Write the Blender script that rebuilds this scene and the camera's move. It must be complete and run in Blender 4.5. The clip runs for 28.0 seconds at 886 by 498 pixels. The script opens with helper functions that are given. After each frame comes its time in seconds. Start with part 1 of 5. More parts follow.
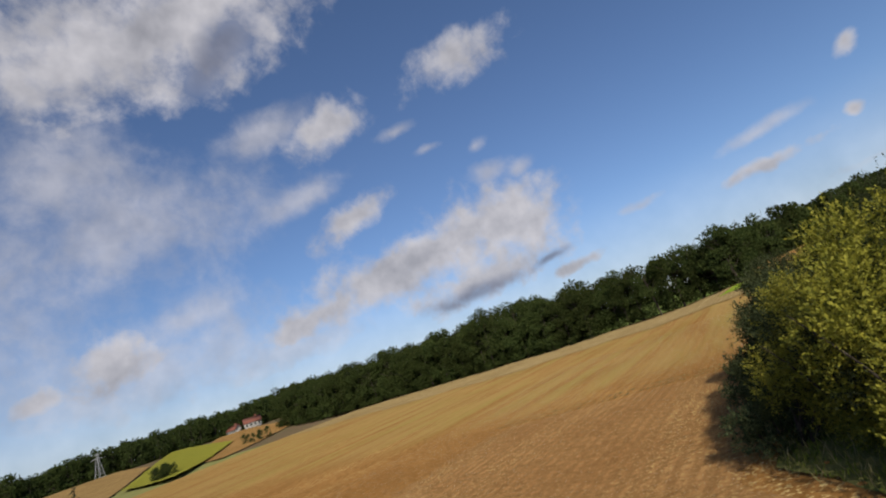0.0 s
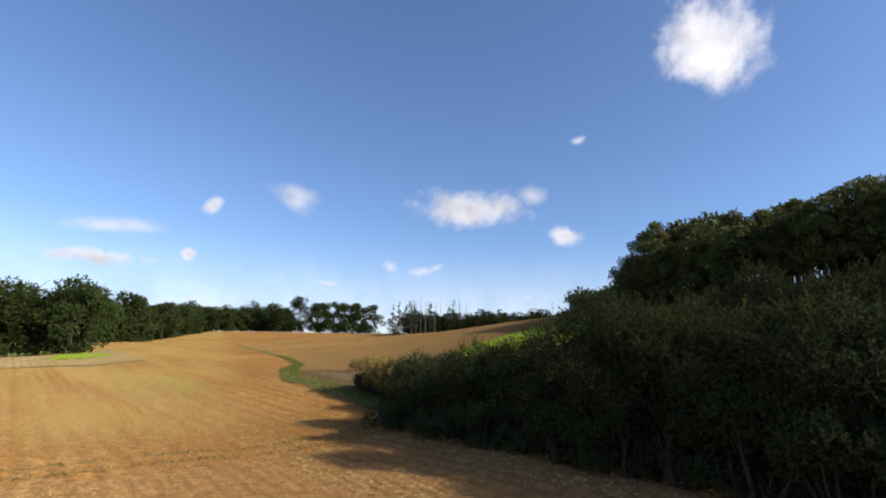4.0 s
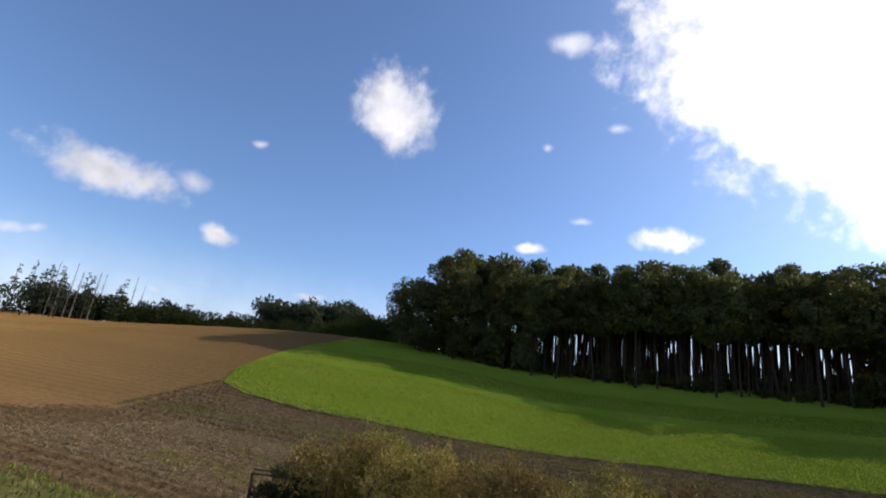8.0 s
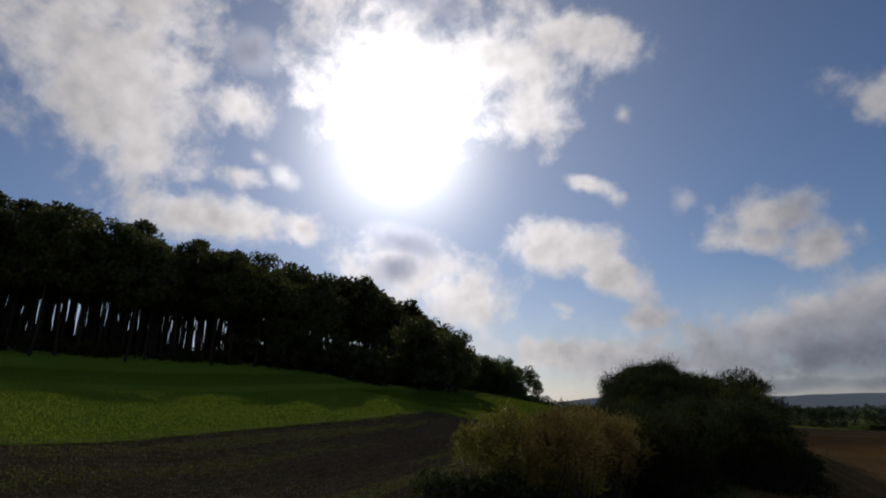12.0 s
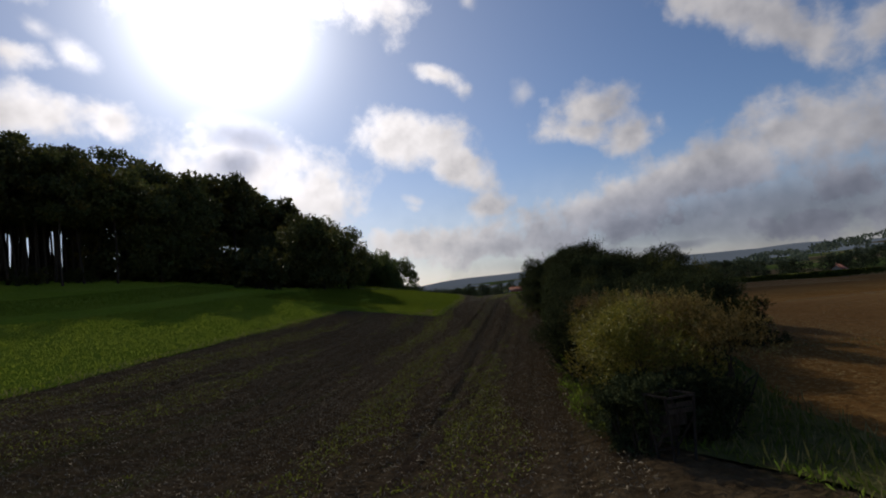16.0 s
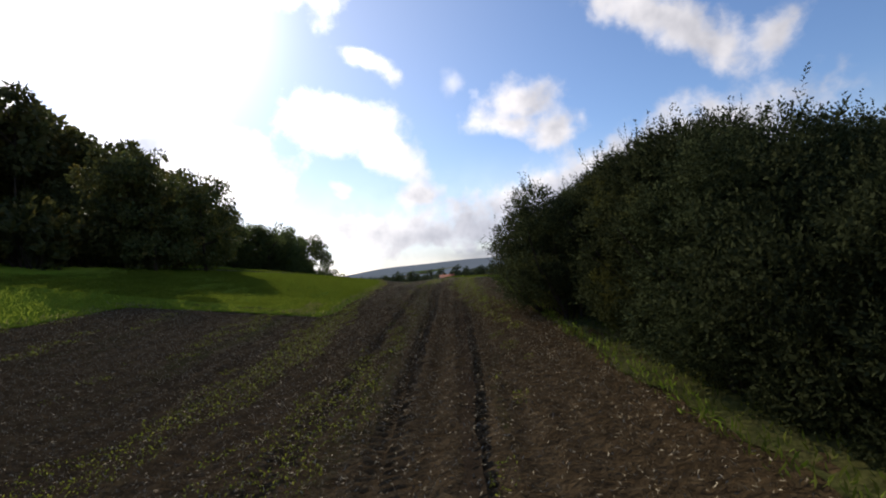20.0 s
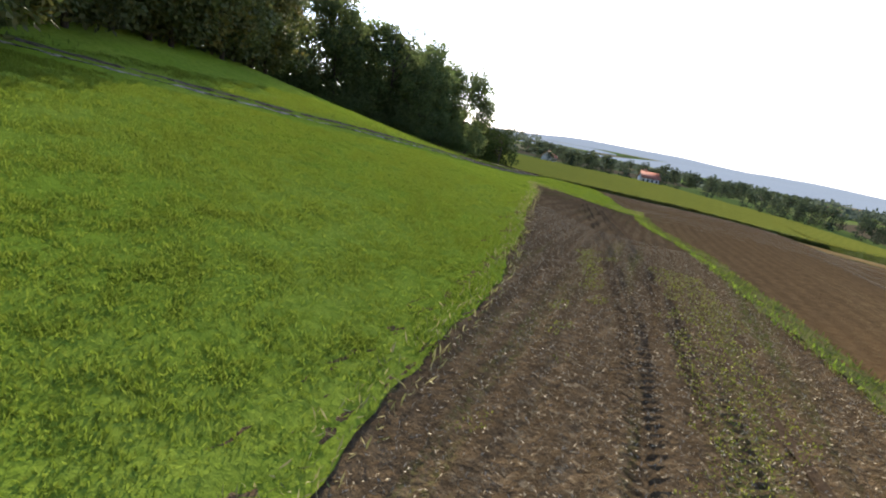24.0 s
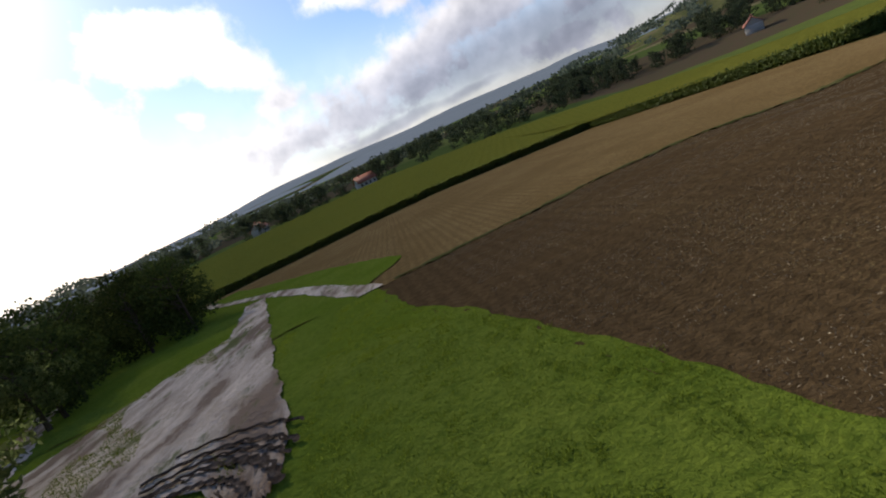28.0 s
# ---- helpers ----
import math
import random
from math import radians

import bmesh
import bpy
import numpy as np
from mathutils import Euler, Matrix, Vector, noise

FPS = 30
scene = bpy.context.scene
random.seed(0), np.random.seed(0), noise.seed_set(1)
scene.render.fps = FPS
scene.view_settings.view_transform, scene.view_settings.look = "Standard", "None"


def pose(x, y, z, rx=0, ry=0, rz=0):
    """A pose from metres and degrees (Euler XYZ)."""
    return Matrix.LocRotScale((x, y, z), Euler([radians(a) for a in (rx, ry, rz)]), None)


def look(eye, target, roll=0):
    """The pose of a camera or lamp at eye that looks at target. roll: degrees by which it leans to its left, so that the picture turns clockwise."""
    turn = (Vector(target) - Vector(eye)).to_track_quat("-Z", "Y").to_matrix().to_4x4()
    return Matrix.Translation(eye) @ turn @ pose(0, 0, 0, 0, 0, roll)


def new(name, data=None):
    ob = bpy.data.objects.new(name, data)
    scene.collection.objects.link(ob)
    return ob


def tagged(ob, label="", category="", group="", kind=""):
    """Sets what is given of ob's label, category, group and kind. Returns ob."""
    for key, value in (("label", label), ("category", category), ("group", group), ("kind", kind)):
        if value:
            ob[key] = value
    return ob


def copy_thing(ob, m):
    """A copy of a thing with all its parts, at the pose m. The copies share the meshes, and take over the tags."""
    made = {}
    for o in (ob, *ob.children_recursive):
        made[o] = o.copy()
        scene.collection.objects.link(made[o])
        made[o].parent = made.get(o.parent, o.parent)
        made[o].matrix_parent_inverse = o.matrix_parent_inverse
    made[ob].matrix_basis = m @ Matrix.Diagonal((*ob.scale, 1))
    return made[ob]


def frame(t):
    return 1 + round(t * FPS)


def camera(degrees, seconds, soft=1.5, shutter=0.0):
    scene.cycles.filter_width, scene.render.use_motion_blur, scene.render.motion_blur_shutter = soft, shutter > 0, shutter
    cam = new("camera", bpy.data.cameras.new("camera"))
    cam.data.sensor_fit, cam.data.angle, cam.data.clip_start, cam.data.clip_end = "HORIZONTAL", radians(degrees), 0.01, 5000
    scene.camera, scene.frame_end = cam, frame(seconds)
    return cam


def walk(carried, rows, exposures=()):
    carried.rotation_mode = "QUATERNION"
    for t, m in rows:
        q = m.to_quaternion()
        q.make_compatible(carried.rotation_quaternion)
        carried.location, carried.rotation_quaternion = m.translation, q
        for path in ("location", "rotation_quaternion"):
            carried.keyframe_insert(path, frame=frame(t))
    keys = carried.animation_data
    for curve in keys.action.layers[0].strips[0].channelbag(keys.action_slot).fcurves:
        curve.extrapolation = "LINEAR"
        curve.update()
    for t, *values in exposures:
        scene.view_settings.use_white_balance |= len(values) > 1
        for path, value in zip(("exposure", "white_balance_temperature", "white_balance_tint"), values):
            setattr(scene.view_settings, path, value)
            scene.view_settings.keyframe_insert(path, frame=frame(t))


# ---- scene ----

cam = camera(83.0, 28.0, 2.0)
# seconds, place, and turns about x, y and z
PATH = [
    (0.0, -7.77, -37.33, 5.64, 104.68, 18.76, 35.29),
    (0.5, -9.96, -35.52, 5.54, 106.77, 17.68, 20.20),
    (1.0, -11.93, -33.76, 5.47, 106.86, 13.76, 12.76),
    (1.5, -13.43, -32.27, 4.96, 104.60, 5.99, 5.70),
    (2.0, -14.90, -30.78, 4.43, 102.34, -0.06, -6.55),
    (2.5, -16.17, -29.14, 3.92, 102.29, -3.83, -15.96),
    (3.0, -17.24, -27.27, 3.72, 102.79, -1.93, -21.17),
    (3.5, -18.16, -25.30, 3.86, 102.79, -0.14, -29.47),
    (4.0, -18.81, -23.23, 4.33, 102.52, -0.94, -38.89),
    (4.5, -19.34, -21.01, 4.90, 102.66, -1.29, -45.25),
    (6.5, -14.96, -6.69, 4.40, 102.99, 0.14, -72.17),
    (7.0, -14.29, -4.45, 4.61, 103.12, -1.35, -76.64),
    (7.5, -13.58, -2.39, 4.93, 104.27, -4.41, -78.53),
    (8.0, -12.76, -0.31, 5.26, 106.99, -7.05, -79.91),
    (8.5, -11.58, 1.62, 5.53, 108.15, -6.98, -84.29),
    (9.0, -10.41, 3.47, 5.46, 109.86, -7.86, -88.32),
    (9.5, -9.35, 5.23, 5.34, 111.64, -6.29, -98.64),
    (10.0, -8.39, 6.83, 5.15, 112.25, -1.34, -111.34),
    (10.5, -7.42, 8.42, 4.89, 112.23, 1.88, -124.95),
    (11.0, -6.74, 9.89, 4.64, 111.46, 3.96, -137.45),
    (11.5, -6.01, 11.28, 4.60, 110.36, 3.11, -147.63),
    (12.0, -5.74, 12.42, 4.57, 107.43, 0.86, -154.22),
    (12.5, -5.55, 13.53, 4.69, 103.35, -0.58, -157.75),
    (14.5, -2.33, 14.15, 5.04, 94.24, -4.38, -162.33),
    (15.0, -1.77, 13.79, 5.19, 94.59, -2.58, -163.56),
    (15.5, -1.13, 13.32, 5.21, 94.62, 2.26, -166.14),
    (16.0, -0.58, 12.33, 5.16, 94.32, 6.52, -170.30),
    (16.5, -0.09, 10.74, 4.95, 93.88, 7.60, -173.12),
    (17.0, 0.22, 9.05, 4.75, 91.20, 5.53, -175.75),
    (17.5, 0.35, 7.07, 4.44, 89.81, 1.87, -175.22),
    (18.0, 0.36, 4.84, 3.92, 89.56, -3.48, -173.44),
    (18.5, 0.57, 2.03, 3.67, 92.40, -4.06, -173.58),
    (19.0, 0.92, -1.00, 3.72, 93.16, -1.83, -174.38),
    (19.5, 1.22, -4.33, 3.97, 93.44, 3.06, -176.75),
    (20.0, 1.38, -7.66, 4.28, 92.14, 6.49, -178.46),
    (20.5, 1.65, -11.14, 4.53, 87.59, 7.89, -178.79),
    (21.0, 1.33, -14.83, 4.85, 82.34, 5.37, -174.04),
    (21.5, 0.76, -18.80, 5.19, 77.91, 1.27, -169.39),
    (23.5, 3.46, -36.49, 6.61, 75.33, -9.53, -157.20),
    (24.0, 5.35, -41.81, 6.64, 75.35, -10.58, -156.50),
    (24.5, 7.40, -46.82, 6.61, 80.75, -8.48, -159.00),
    (25.0, 9.33, -51.33, 6.63, 82.73, -0.25, -164.68),
    (25.5, 11.16, -56.33, 6.83, 82.28, 9.18, -170.94),
    (26.0, 12.69, -61.54, 7.41, 81.37, 15.76, -174.81),
    (26.5, 13.62, -67.20, 7.97, 80.10, 20.62, -178.57),
    (27.0, 13.86, -73.13, 8.23, 79.09, 22.09, -179.28),
    (27.5, 13.43, -78.85, 8.25, 77.27, 22.47, -179.86),
    (28.0, 12.54, -84.74, 8.04, 75.23, 24.13, 168.04),
]
STOPS = [(0.0, 0.0), (2.0, 0.4), (4.5, 0.8), (6.5, 0.95), (8.0, 0.72), (9.0, 0.25), (9.5, 0.0), (10.5, -0.65), (12.5, -0.95), (14.5, -0.75), (16.5, -0.5), (18.0, 0.1), (20.0, 0.25), (21.5, 0.75), (23.5, 1.95), (24.5, 1.95), (25.2, 1.4), (26.0, 0.45), (28.0, 0.35)]
walk(cam, [(t, pose(x, y, z, a, b, c)) for t, x, y, z, a, b, c in PATH], STOPS)

# ---- sky, clouds and sun ----
SUN_YAW, SUN_EL = -149.0, 29.6


def heading(yaw, el):
    """Direction for a heading (0 is +y, left turns positive) and an elevation, in degrees."""
    a, e = radians(yaw), radians(el)
    return Vector((-math.sin(a) * math.cos(e), math.cos(a) * math.cos(e), math.sin(e)))


sun_dir = heading(SUN_YAW, SUN_EL)
sun = new("sun", bpy.data.lights.new("sun", "SUN"))
sun.data.energy, sun.data.angle, sun.data.color = 4.2, radians(0.6), (1.0, 0.9, 0.74)
sun.matrix_world = look((0, 0, 60), Vector((0, 0, 60)) - sun_dir)

world = bpy.data.worlds.new("sky")
scene.world = world
world.use_nodes = True
WN, WL = world.node_tree.nodes, world.node_tree.links
WN.clear()


def wnode(kind, **sets):
    n = WN.new(kind)
    for k, v in sets.items():
        setattr(n, k, v)
    return n


def plug(node, index, value):
    if isinstance(value, bpy.types.NodeSocket):
        node.id_data.links.new(value, node.inputs[index])
    else:
        node.inputs[index].default_value = value


def wmath(op, a, b=0.0, clamp=False, c=0.6):
    n = wnode("ShaderNodeMath", operation=op, use_clamp=clamp)
    plug(n, 0, a), plug(n, 1, b), plug(n, 2, c)
    return n.outputs[0]


sky = wnode("ShaderNodeTexSky", sky_type="NISHITA", sun_disc=False, sun_elevation=radians(SUN_EL), sun_rotation=radians(-SUN_YAW),
            altitude=300.0, air_density=1.0, dust_density=0.4, ozone_density=3.0)
coord = wnode("ShaderNodeTexCoord").outputs["Generated"]


def sky_noise(vector, scale, detail, rough):
    n = wnode("ShaderNodeTexNoise")
    plug(n, 0, vector)
    n.inputs["Scale"].default_value, n.inputs["Detail"].default_value, n.inputs["Roughness"].default_value = scale, detail, rough
    return n


warp = sky_noise(coord, 5.0, 4.0, 0.55)
shift = wnode("ShaderNodeVectorMath", operation="SUBTRACT")
plug(shift, 0, warp.outputs["Color"]), plug(shift, 1, (0.5, 0.5, 0.5))
small = wnode("ShaderNodeVectorMath", operation="SCALE")
plug(small, 0, shift.outputs[0])
small.inputs["Scale"].default_value = 0.055
bent = wnode("ShaderNodeVectorMath", operation="ADD")
plug(bent, 0, coord), plug(bent, 1, small.outputs[0])
nearest = None
thin = None
rain = None
clouds_made = 0
sky_way = bent.outputs[0]


def soft_least(a, b):
    n = wnode("ShaderNodeMath", operation="SMOOTH_MIN")
    plug(n, 0, a), plug(n, 1, b), plug(n, 2, 0.45)
    return n.outputs[0]


def cloud(yaw, el, lean, wide, high, thick=1.0, dark=False):
    """One cloud of the sky: an ellipse about a heading, which the noise frays."""
    global nearest, thin, rain, clouds_made, sky_way
    clouds_made += 1
    if clouds_made % 8 == 0:
        # worked out in turn, a few clouds at a time, to keep the shader small
        chain = wnode("ShaderNodeVectorMath", operation="MULTIPLY_ADD")
        plug(chain, 0, nearest), plug(chain, 1, (0.0, 0.0, 0.0)), plug(chain, 2, sky_way)
        sky_way = chain.outputs[0]
    f = heading(yaw, el)
    r = Vector((math.cos(radians(yaw)), math.sin(radians(yaw)), 0))
    u = r.cross(f)
    c, s = math.cos(radians(lean)), math.sin(radians(lean))
    m = Matrix((r * c + u * s, f, u * c - r * s)).transposed()
    n = wnode("ShaderNodeMapping", vector_type="TEXTURE")
    plug(n, 0, sky_way)
    n.inputs["Rotation"].default_value = m.to_euler("XYZ")
    n.inputs["Scale"].default_value = (math.sin(radians(wide)) * 1.15, 50.0, math.sin(radians(high)) * 1.15)
    d = wnode("ShaderNodeVectorMath", operation="LENGTH")
    plug(d, 0, n.outputs[0])
    v = wmath("ADD", d.outputs["Value"], (1.0 - thick) * (0.6 if thick >= 0.75 else 0.25))
    if dark:
        rain = v if rain is None else wmath("MINIMUM", rain, v)
    elif thick < 0.75:
        thin = v if thin is None else soft_least(thin, v)
    else:
        nearest = v if nearest is None else soft_least(nearest, v)


cloud(57.8, 41.7, 20, 15.8, 6.7, 0.95)
cloud(69.8, 28.4, 22, 9.7, 6.9, 0.6)
cloud(66.3, 10.9, 15, 4.3, 3.9, 1)
cloud(72.3, 9.3, 16, 4.3, 1.9, 0.8)
cloud(59.3, 14.4, 14, 5.9, 2.3, 0.7)
cloud(21.4, 33.1, 1, 5.7, 3.0, 1)
cloud(39.3, 30.8, 12, 4.6, 2.5, 0.9)
cloud(46.1, 32.0, 17, 5.0, 2.0, 0.6)
cloud(31.3, 28.3, 1, 2.8, 0.9, 0.55)
cloud(28.1, 24.9, -1, 2.0, 0.7, 0.5)
cloud(44.4, 24.3, 17, 5.8, 1.6, 0.6)
cloud(39.1, 20.7, 20, 6.6, 2.2, 0.8)
cloud(22.3, 19.9, -2, 3.0, 1.5, 0.6)
cloud(23.5, 14.4, -1, 7.5, 4.4, 1.15)
cloud(32.7, 13.5, 7, 8.6, 3.6, 1.1)
cloud(39.2, 12.3, 8, 9.5, 3.4, 1.05)
cloud(27.5, 8.9, 1, 10.3, 2.7, 1)
cloud(47.6, 10.7, 13, 6.0, 2.3, 0.95)
cloud(-21.5, 16.6, -14, 2.2, 1.0, 0.5)
cloud(-32.3, 10.2, -1, 1.2, 0.9, 0.45)
cloud(-25.4, 8.6, -11, 1.7, 0.6, 0.5)
cloud(-41.7, 17.4, -4, 5.4, 2.0, 1)
cloud(-49.2, 18.3, -7, 1.8, 1.0, 0.6)
cloud(-53.1, 14.1, -24, 1.5, 1.1, 0.9)
cloud(-13.0, 15.3, 4, 1.1, 1.1, 0.8)
cloud(-21.6, 17.4, -3, 2.7, 1.1, 0.6)
cloud(-36.3, 10.0, -1, 1.9, 0.6, 0.5)
cloud(-4.4, 12.1, 6, 5.2, 0.9, 0.55)
cloud(-4.1, 8.8, 5, 5.5, 1.1, 0.85)
cloud(-11.4, 10.3, 4, 0.8, 0.9, 0.8)
cloud(-26.1, 8.5, 1, 2.4, 0.6, 0.5)
cloud(-26.5, 5.9, 1, 2.2, 0.6, 0.6)
cloud(-11.7, 6.0, 3, 9.6, 1.0, 0.55)
cloud(19.0, 19.2, 18, 2.0, 1.2, 0.65)
cloud(22.5, 23.3, 23, 1.5, 0.8, 0.5)
cloud(8.4, 10.3, 8, 3.1, 0.7, 0.4)
cloud(17.1, 6.9, 8, 3.4, 0.8, 0.9)
cloud(-69.0, 31.9, -41, 4.8, 4.3, 1.05)
cloud(-38.0, 10.2, 14, 1.2, 0.6, 0.5)
cloud(-91.4, 39.4, -5, 2.0, 1.0, 0.7)
cloud(-48.5, 6.9, 9, 1.1, 0.7, 0.6)
cloud(-102.4, 19.1, 2, 3.9, 1.4, 1)
cloud(-87.9, 17.4, 1, 1.5, 0.6, 0.9)
cloud(-63.4, 9.0, 7, 2.6, 0.7, 0.8)
cloud(-54.7, 24.3, 15, 0.9, 0.5, 0.35)
cloud(-89.2, 29.0, -1, 0.8, 0.5, 0.4)
cloud(-97.9, 31.3, -6, 1.4, 0.7, 0.35)
cloud(-93.4, 21.2, -1, 1.5, 0.6, 0.4)
cloud(-113.2, 39.3, 13, 10.7, 7.7, 1.1)
cloud(-117.4, 30.6, -30, 8.9, 7.8, 1.1)
cloud(-120.4, 24.8, -38, 3.0, 3.7, 0.95)
cloud(-106.7, 42.1, 19, 5.6, 3.9, 1)
cloud(-136.2, 46.4, -2, 19.0, 3.9, 1.15)
cloud(-166.2, 32.1, -20, 4.4, 4.0, 1)
cloud(-163.0, 37.5, -19, 8.4, 3.2, 0.9)
cloud(-173.5, 38.4, -27, 7.3, 2.4, 0.95)
cloud(-149.2, 35.6, -10, 10.7, 6.9, 1.1)
cloud(-129.9, 30.7, 0, 3.8, 2.5, 0.9)
cloud(-130.5, 24.3, -1, 3.3, 1.5, 0.8)
cloud(-129.1, 19.3, -1, 9.0, 2.3, 1.1)
cloud(-137.9, 19.6, -4, 2.6, 1.9, 1)
cloud(-150.2, 15.2, -7, 7.8, 3.5, 1.15)
cloud(-157.1, 11.8, -8, 5.0, 3.6, 1.1)
cloud(-145.8, 11.3, -6, 6.8, 2.2, 0.9)
cloud(-168.2, 9.3, -10, 1.2, 0.7, 0.6)
cloud(-162.6, 5.5, -7, 5.5, 1.5, 0.7)
cloud(-177.4, 30.1, -26, 1.0, 1.1, 0.3)
cloud(-172.8, 23.1, -31, 3.5, 1.2, 0.85)
cloud(178.2, 20.2, -10, 1.6, 1.7, 0.4)
cloud(-169.0, 17.0, -16, 6.0, 2.6, 1.1)
cloud(-173.6, 13.7, -32, 4.5, 2.2, 1)
cloud(-168.4, 10.1, -16, 1.5, 0.8, 0.7)
cloud(170.6, 17.3, 3, 4.1, 2.6, 1.1)
cloud(172.7, 15.0, -11, 4.3, 1.7, 1.05)
cloud(167.0, 13.6, 20, 3.2, 3.0, 0.95)
cloud(156.0, 22.8, -35, 7.3, 2.2, 1)
cloud(150.3, 18.5, -47, 5.7, 2.0, 1)
cloud(145.6, 18.0, -24, 2.1, 2.6, 0.9)
cloud(151.9, 10.4, 6, 8.6, 3.6, 1.1)
cloud(160.6, 8.2, 4, 10.6, 3.1, 1.1)
cloud(172.1, 6.3, 4, 12.0, 3.0, 1.05)
cloud(-176.3, 8.6, -7, 3.2, 1.7, 0.9)
cloud(-171.9, 4.9, -1, 9.6, 2.6, 0.9)
cloud(179.2, 3.8, 1, 15.2, 2.5, 0.95)
cloud(149.8, 4.8, 7, 5.7, 2.5, 1)
cloud(-132.3, 26.8, -12, 1.4, 1.0, 0.5)
cloud(-135.2, 25.0, -34, 2.0, 1.5, 0.7)
cloud(-156.4, 10.5, -3, 6.3, 2.3, 0.7)
cloud(-169.7, 4.5, -6, 12.8, 2.5, 0.8)
cloud(-156.8, 5.2, 1, 8.2, 3.4, 0.7)
cloud(169.0, 4.1, -2, 12.9, 3.5, 0.9)
cloud(152.7, 2.4, -3, 10.3, 2.6, 0.9)
cloud(-175.6, 3.5, 4, 9.9, 3.0, 0.8)
# veil over the western sky
cloud(66.0, 9.0, 4, 20.0, 6.5, 0.7)
cloud(80.0, 17.0, 10, 14.0, 11.0, 0.7)
cloud(62.0, 24.0, 8, 12.0, 6.0, 0.65)
cloud(50.0, 8.0, 2, 14.0, 2.8, 0.7)
# rain-dark undersides
cloud(157.0, 3.4, 0, 32.0, 5.2, 1, True)
cloud(-150.6, 18.3, -11, 6.2, 2.2, 0.85, True)
cloud(150.1, 2.8, 2, 7.0, 2.0, 1, True)
cloud(164.2, 1.2, 3, 12.2, 1.5, 0.9, True)
cloud(-142.8, 45.0, -7, 15.0, 1.7, 0.7, True)
cloud(-130.0, 36.5, 1, 3.7, 2.9, 0.6, True)
cloud(28.8, 8.0, 3, 9.5, 1.3, 0.6, True)
cloud(49.7, 39.6, 35, 6.7, 2.4, 0.7, True)
cloud(-149.0, 15.5, 16, 4.5, 2.8, 0.75, True)
cloud(157.7, 2.9, -0, 13.7, 2.2, 1, True)
cloud(19.0, 8.7, 10, 3.7, 0.7, 0.6, True)
cloud(173.3, 1.2, -1, 14.0, 1.5, 1, True)

fray = sky_noise(bent.outputs[0], 6.0, 6.0, 0.55).outputs["Fac"]
wisps = sky_noise(bent.outputs[0], 21.0, 6.0, 0.6).outputs["Fac"]
billow = sky_noise(bent.outputs[0], 11.0, 3.0, 0.5).outputs["Fac"]
lumps = wmath("MULTIPLY", wmath("SUBTRACT", wmath("ABSOLUTE", wmath("SUBTRACT", billow, 0.5)), 0.09), 1.0)
body = wmath("ADD", wmath("ADD", lumps, wmath("SUBTRACT", 1.0, nearest)), wmath("ADD", wmath("MULTIPLY", wmath("SUBTRACT", fray, 0.5), 1.15), wmath("MULTIPLY", wmath("SUBTRACT", wisps, 0.5), 1.3)))
cover = wnode("ShaderNodeMapRange", interpolation_type="SMOOTHSTEP")
plug(cover, 0, body)
for i, v in ((1, -0.12), (2, 0.72), (3, 0.0), (4, 1.0)):
    cover.inputs[i].default_value = v
haze_body = wmath("ADD", wmath("SUBTRACT", 1.15, thin), wmath("ADD", wmath("MULTIPLY", wmath("SUBTRACT", fray, 0.5), 1.2), wmath("MULTIPLY", wmath("SUBTRACT", wisps, 0.5), 1.1)))
film = wnode("ShaderNodeMapRange", interpolation_type="SMOOTHSTEP")
plug(film, 0, haze_body)
for i, v in ((1, -0.05), (2, 1.1), (3, 0.0), (4, 0.62)):
    film.inputs[i].default_value = v
gloom = wnode("ShaderNodeMapRange", interpolation_type="SMOOTHSTEP")
plug(gloom, 0, wmath("ADD", wmath("SUBTRACT", 1.0, rain), wmath("MULTIPLY", wmath("SUBTRACT", fray, 0.5), 0.25)))
for i, v in ((1, -0.05), (2, 0.85), (3, 1.0), (4, 0.48)):
    gloom.inputs[i].default_value = v
# thin haze towards the horizon
height = wnode("ShaderNodeSeparateXYZ")
plug(height, 0, coord)
haze = wnode("ShaderNodeMapRange", interpolation_type="SMOOTHSTEP")
plug(haze, 0, height.outputs["Z"])
for i, v in ((1, 0.0), (2, 0.24), (3, 0.6), (4, 0.0)):
    haze.inputs[i].default_value = v
veil = wnode("ShaderNodeMapRange")
plug(veil, 0, gloom.outputs[0])
for i, v in ((1, 1.0), (2, 0.48), (3, 0.0), (4, 0.85)):
    veil.inputs[i].default_value = v
amount = wmath("MAXIMUM", wmath("MAXIMUM", wmath("MAXIMUM", wmath("MULTIPLY", cover.outputs[0], 0.95), film.outputs[0]), veil.outputs[0]), haze.outputs[0])
# light on the clouds: billows seen against the way to the sun, and a bright ring round it
lit = wnode("ShaderNodeVectorMath", operation="ADD")
plug(lit, 0, coord), plug(lit, 1, sun_dir * 0.022)
puff = wmath("SUBTRACT", sky_noise(coord, 9.0, 4.0, 0.5).outputs["Fac"], sky_noise(lit.outputs[0], 9.0, 4.0, 0.5).outputs["Fac"])
thick = wnode("ShaderNodeMapRange")
plug(thick, 0, body)
for i, v in ((1, 0.35), (2, 1.3), (3, 1.0), (4, 0.8)):
    thick.inputs[i].default_value = v
to_sun = wnode("ShaderNodeVectorMath", operation="DOT_PRODUCT")
plug(to_sun, 0, coord), plug(to_sun, 1, sun_dir)
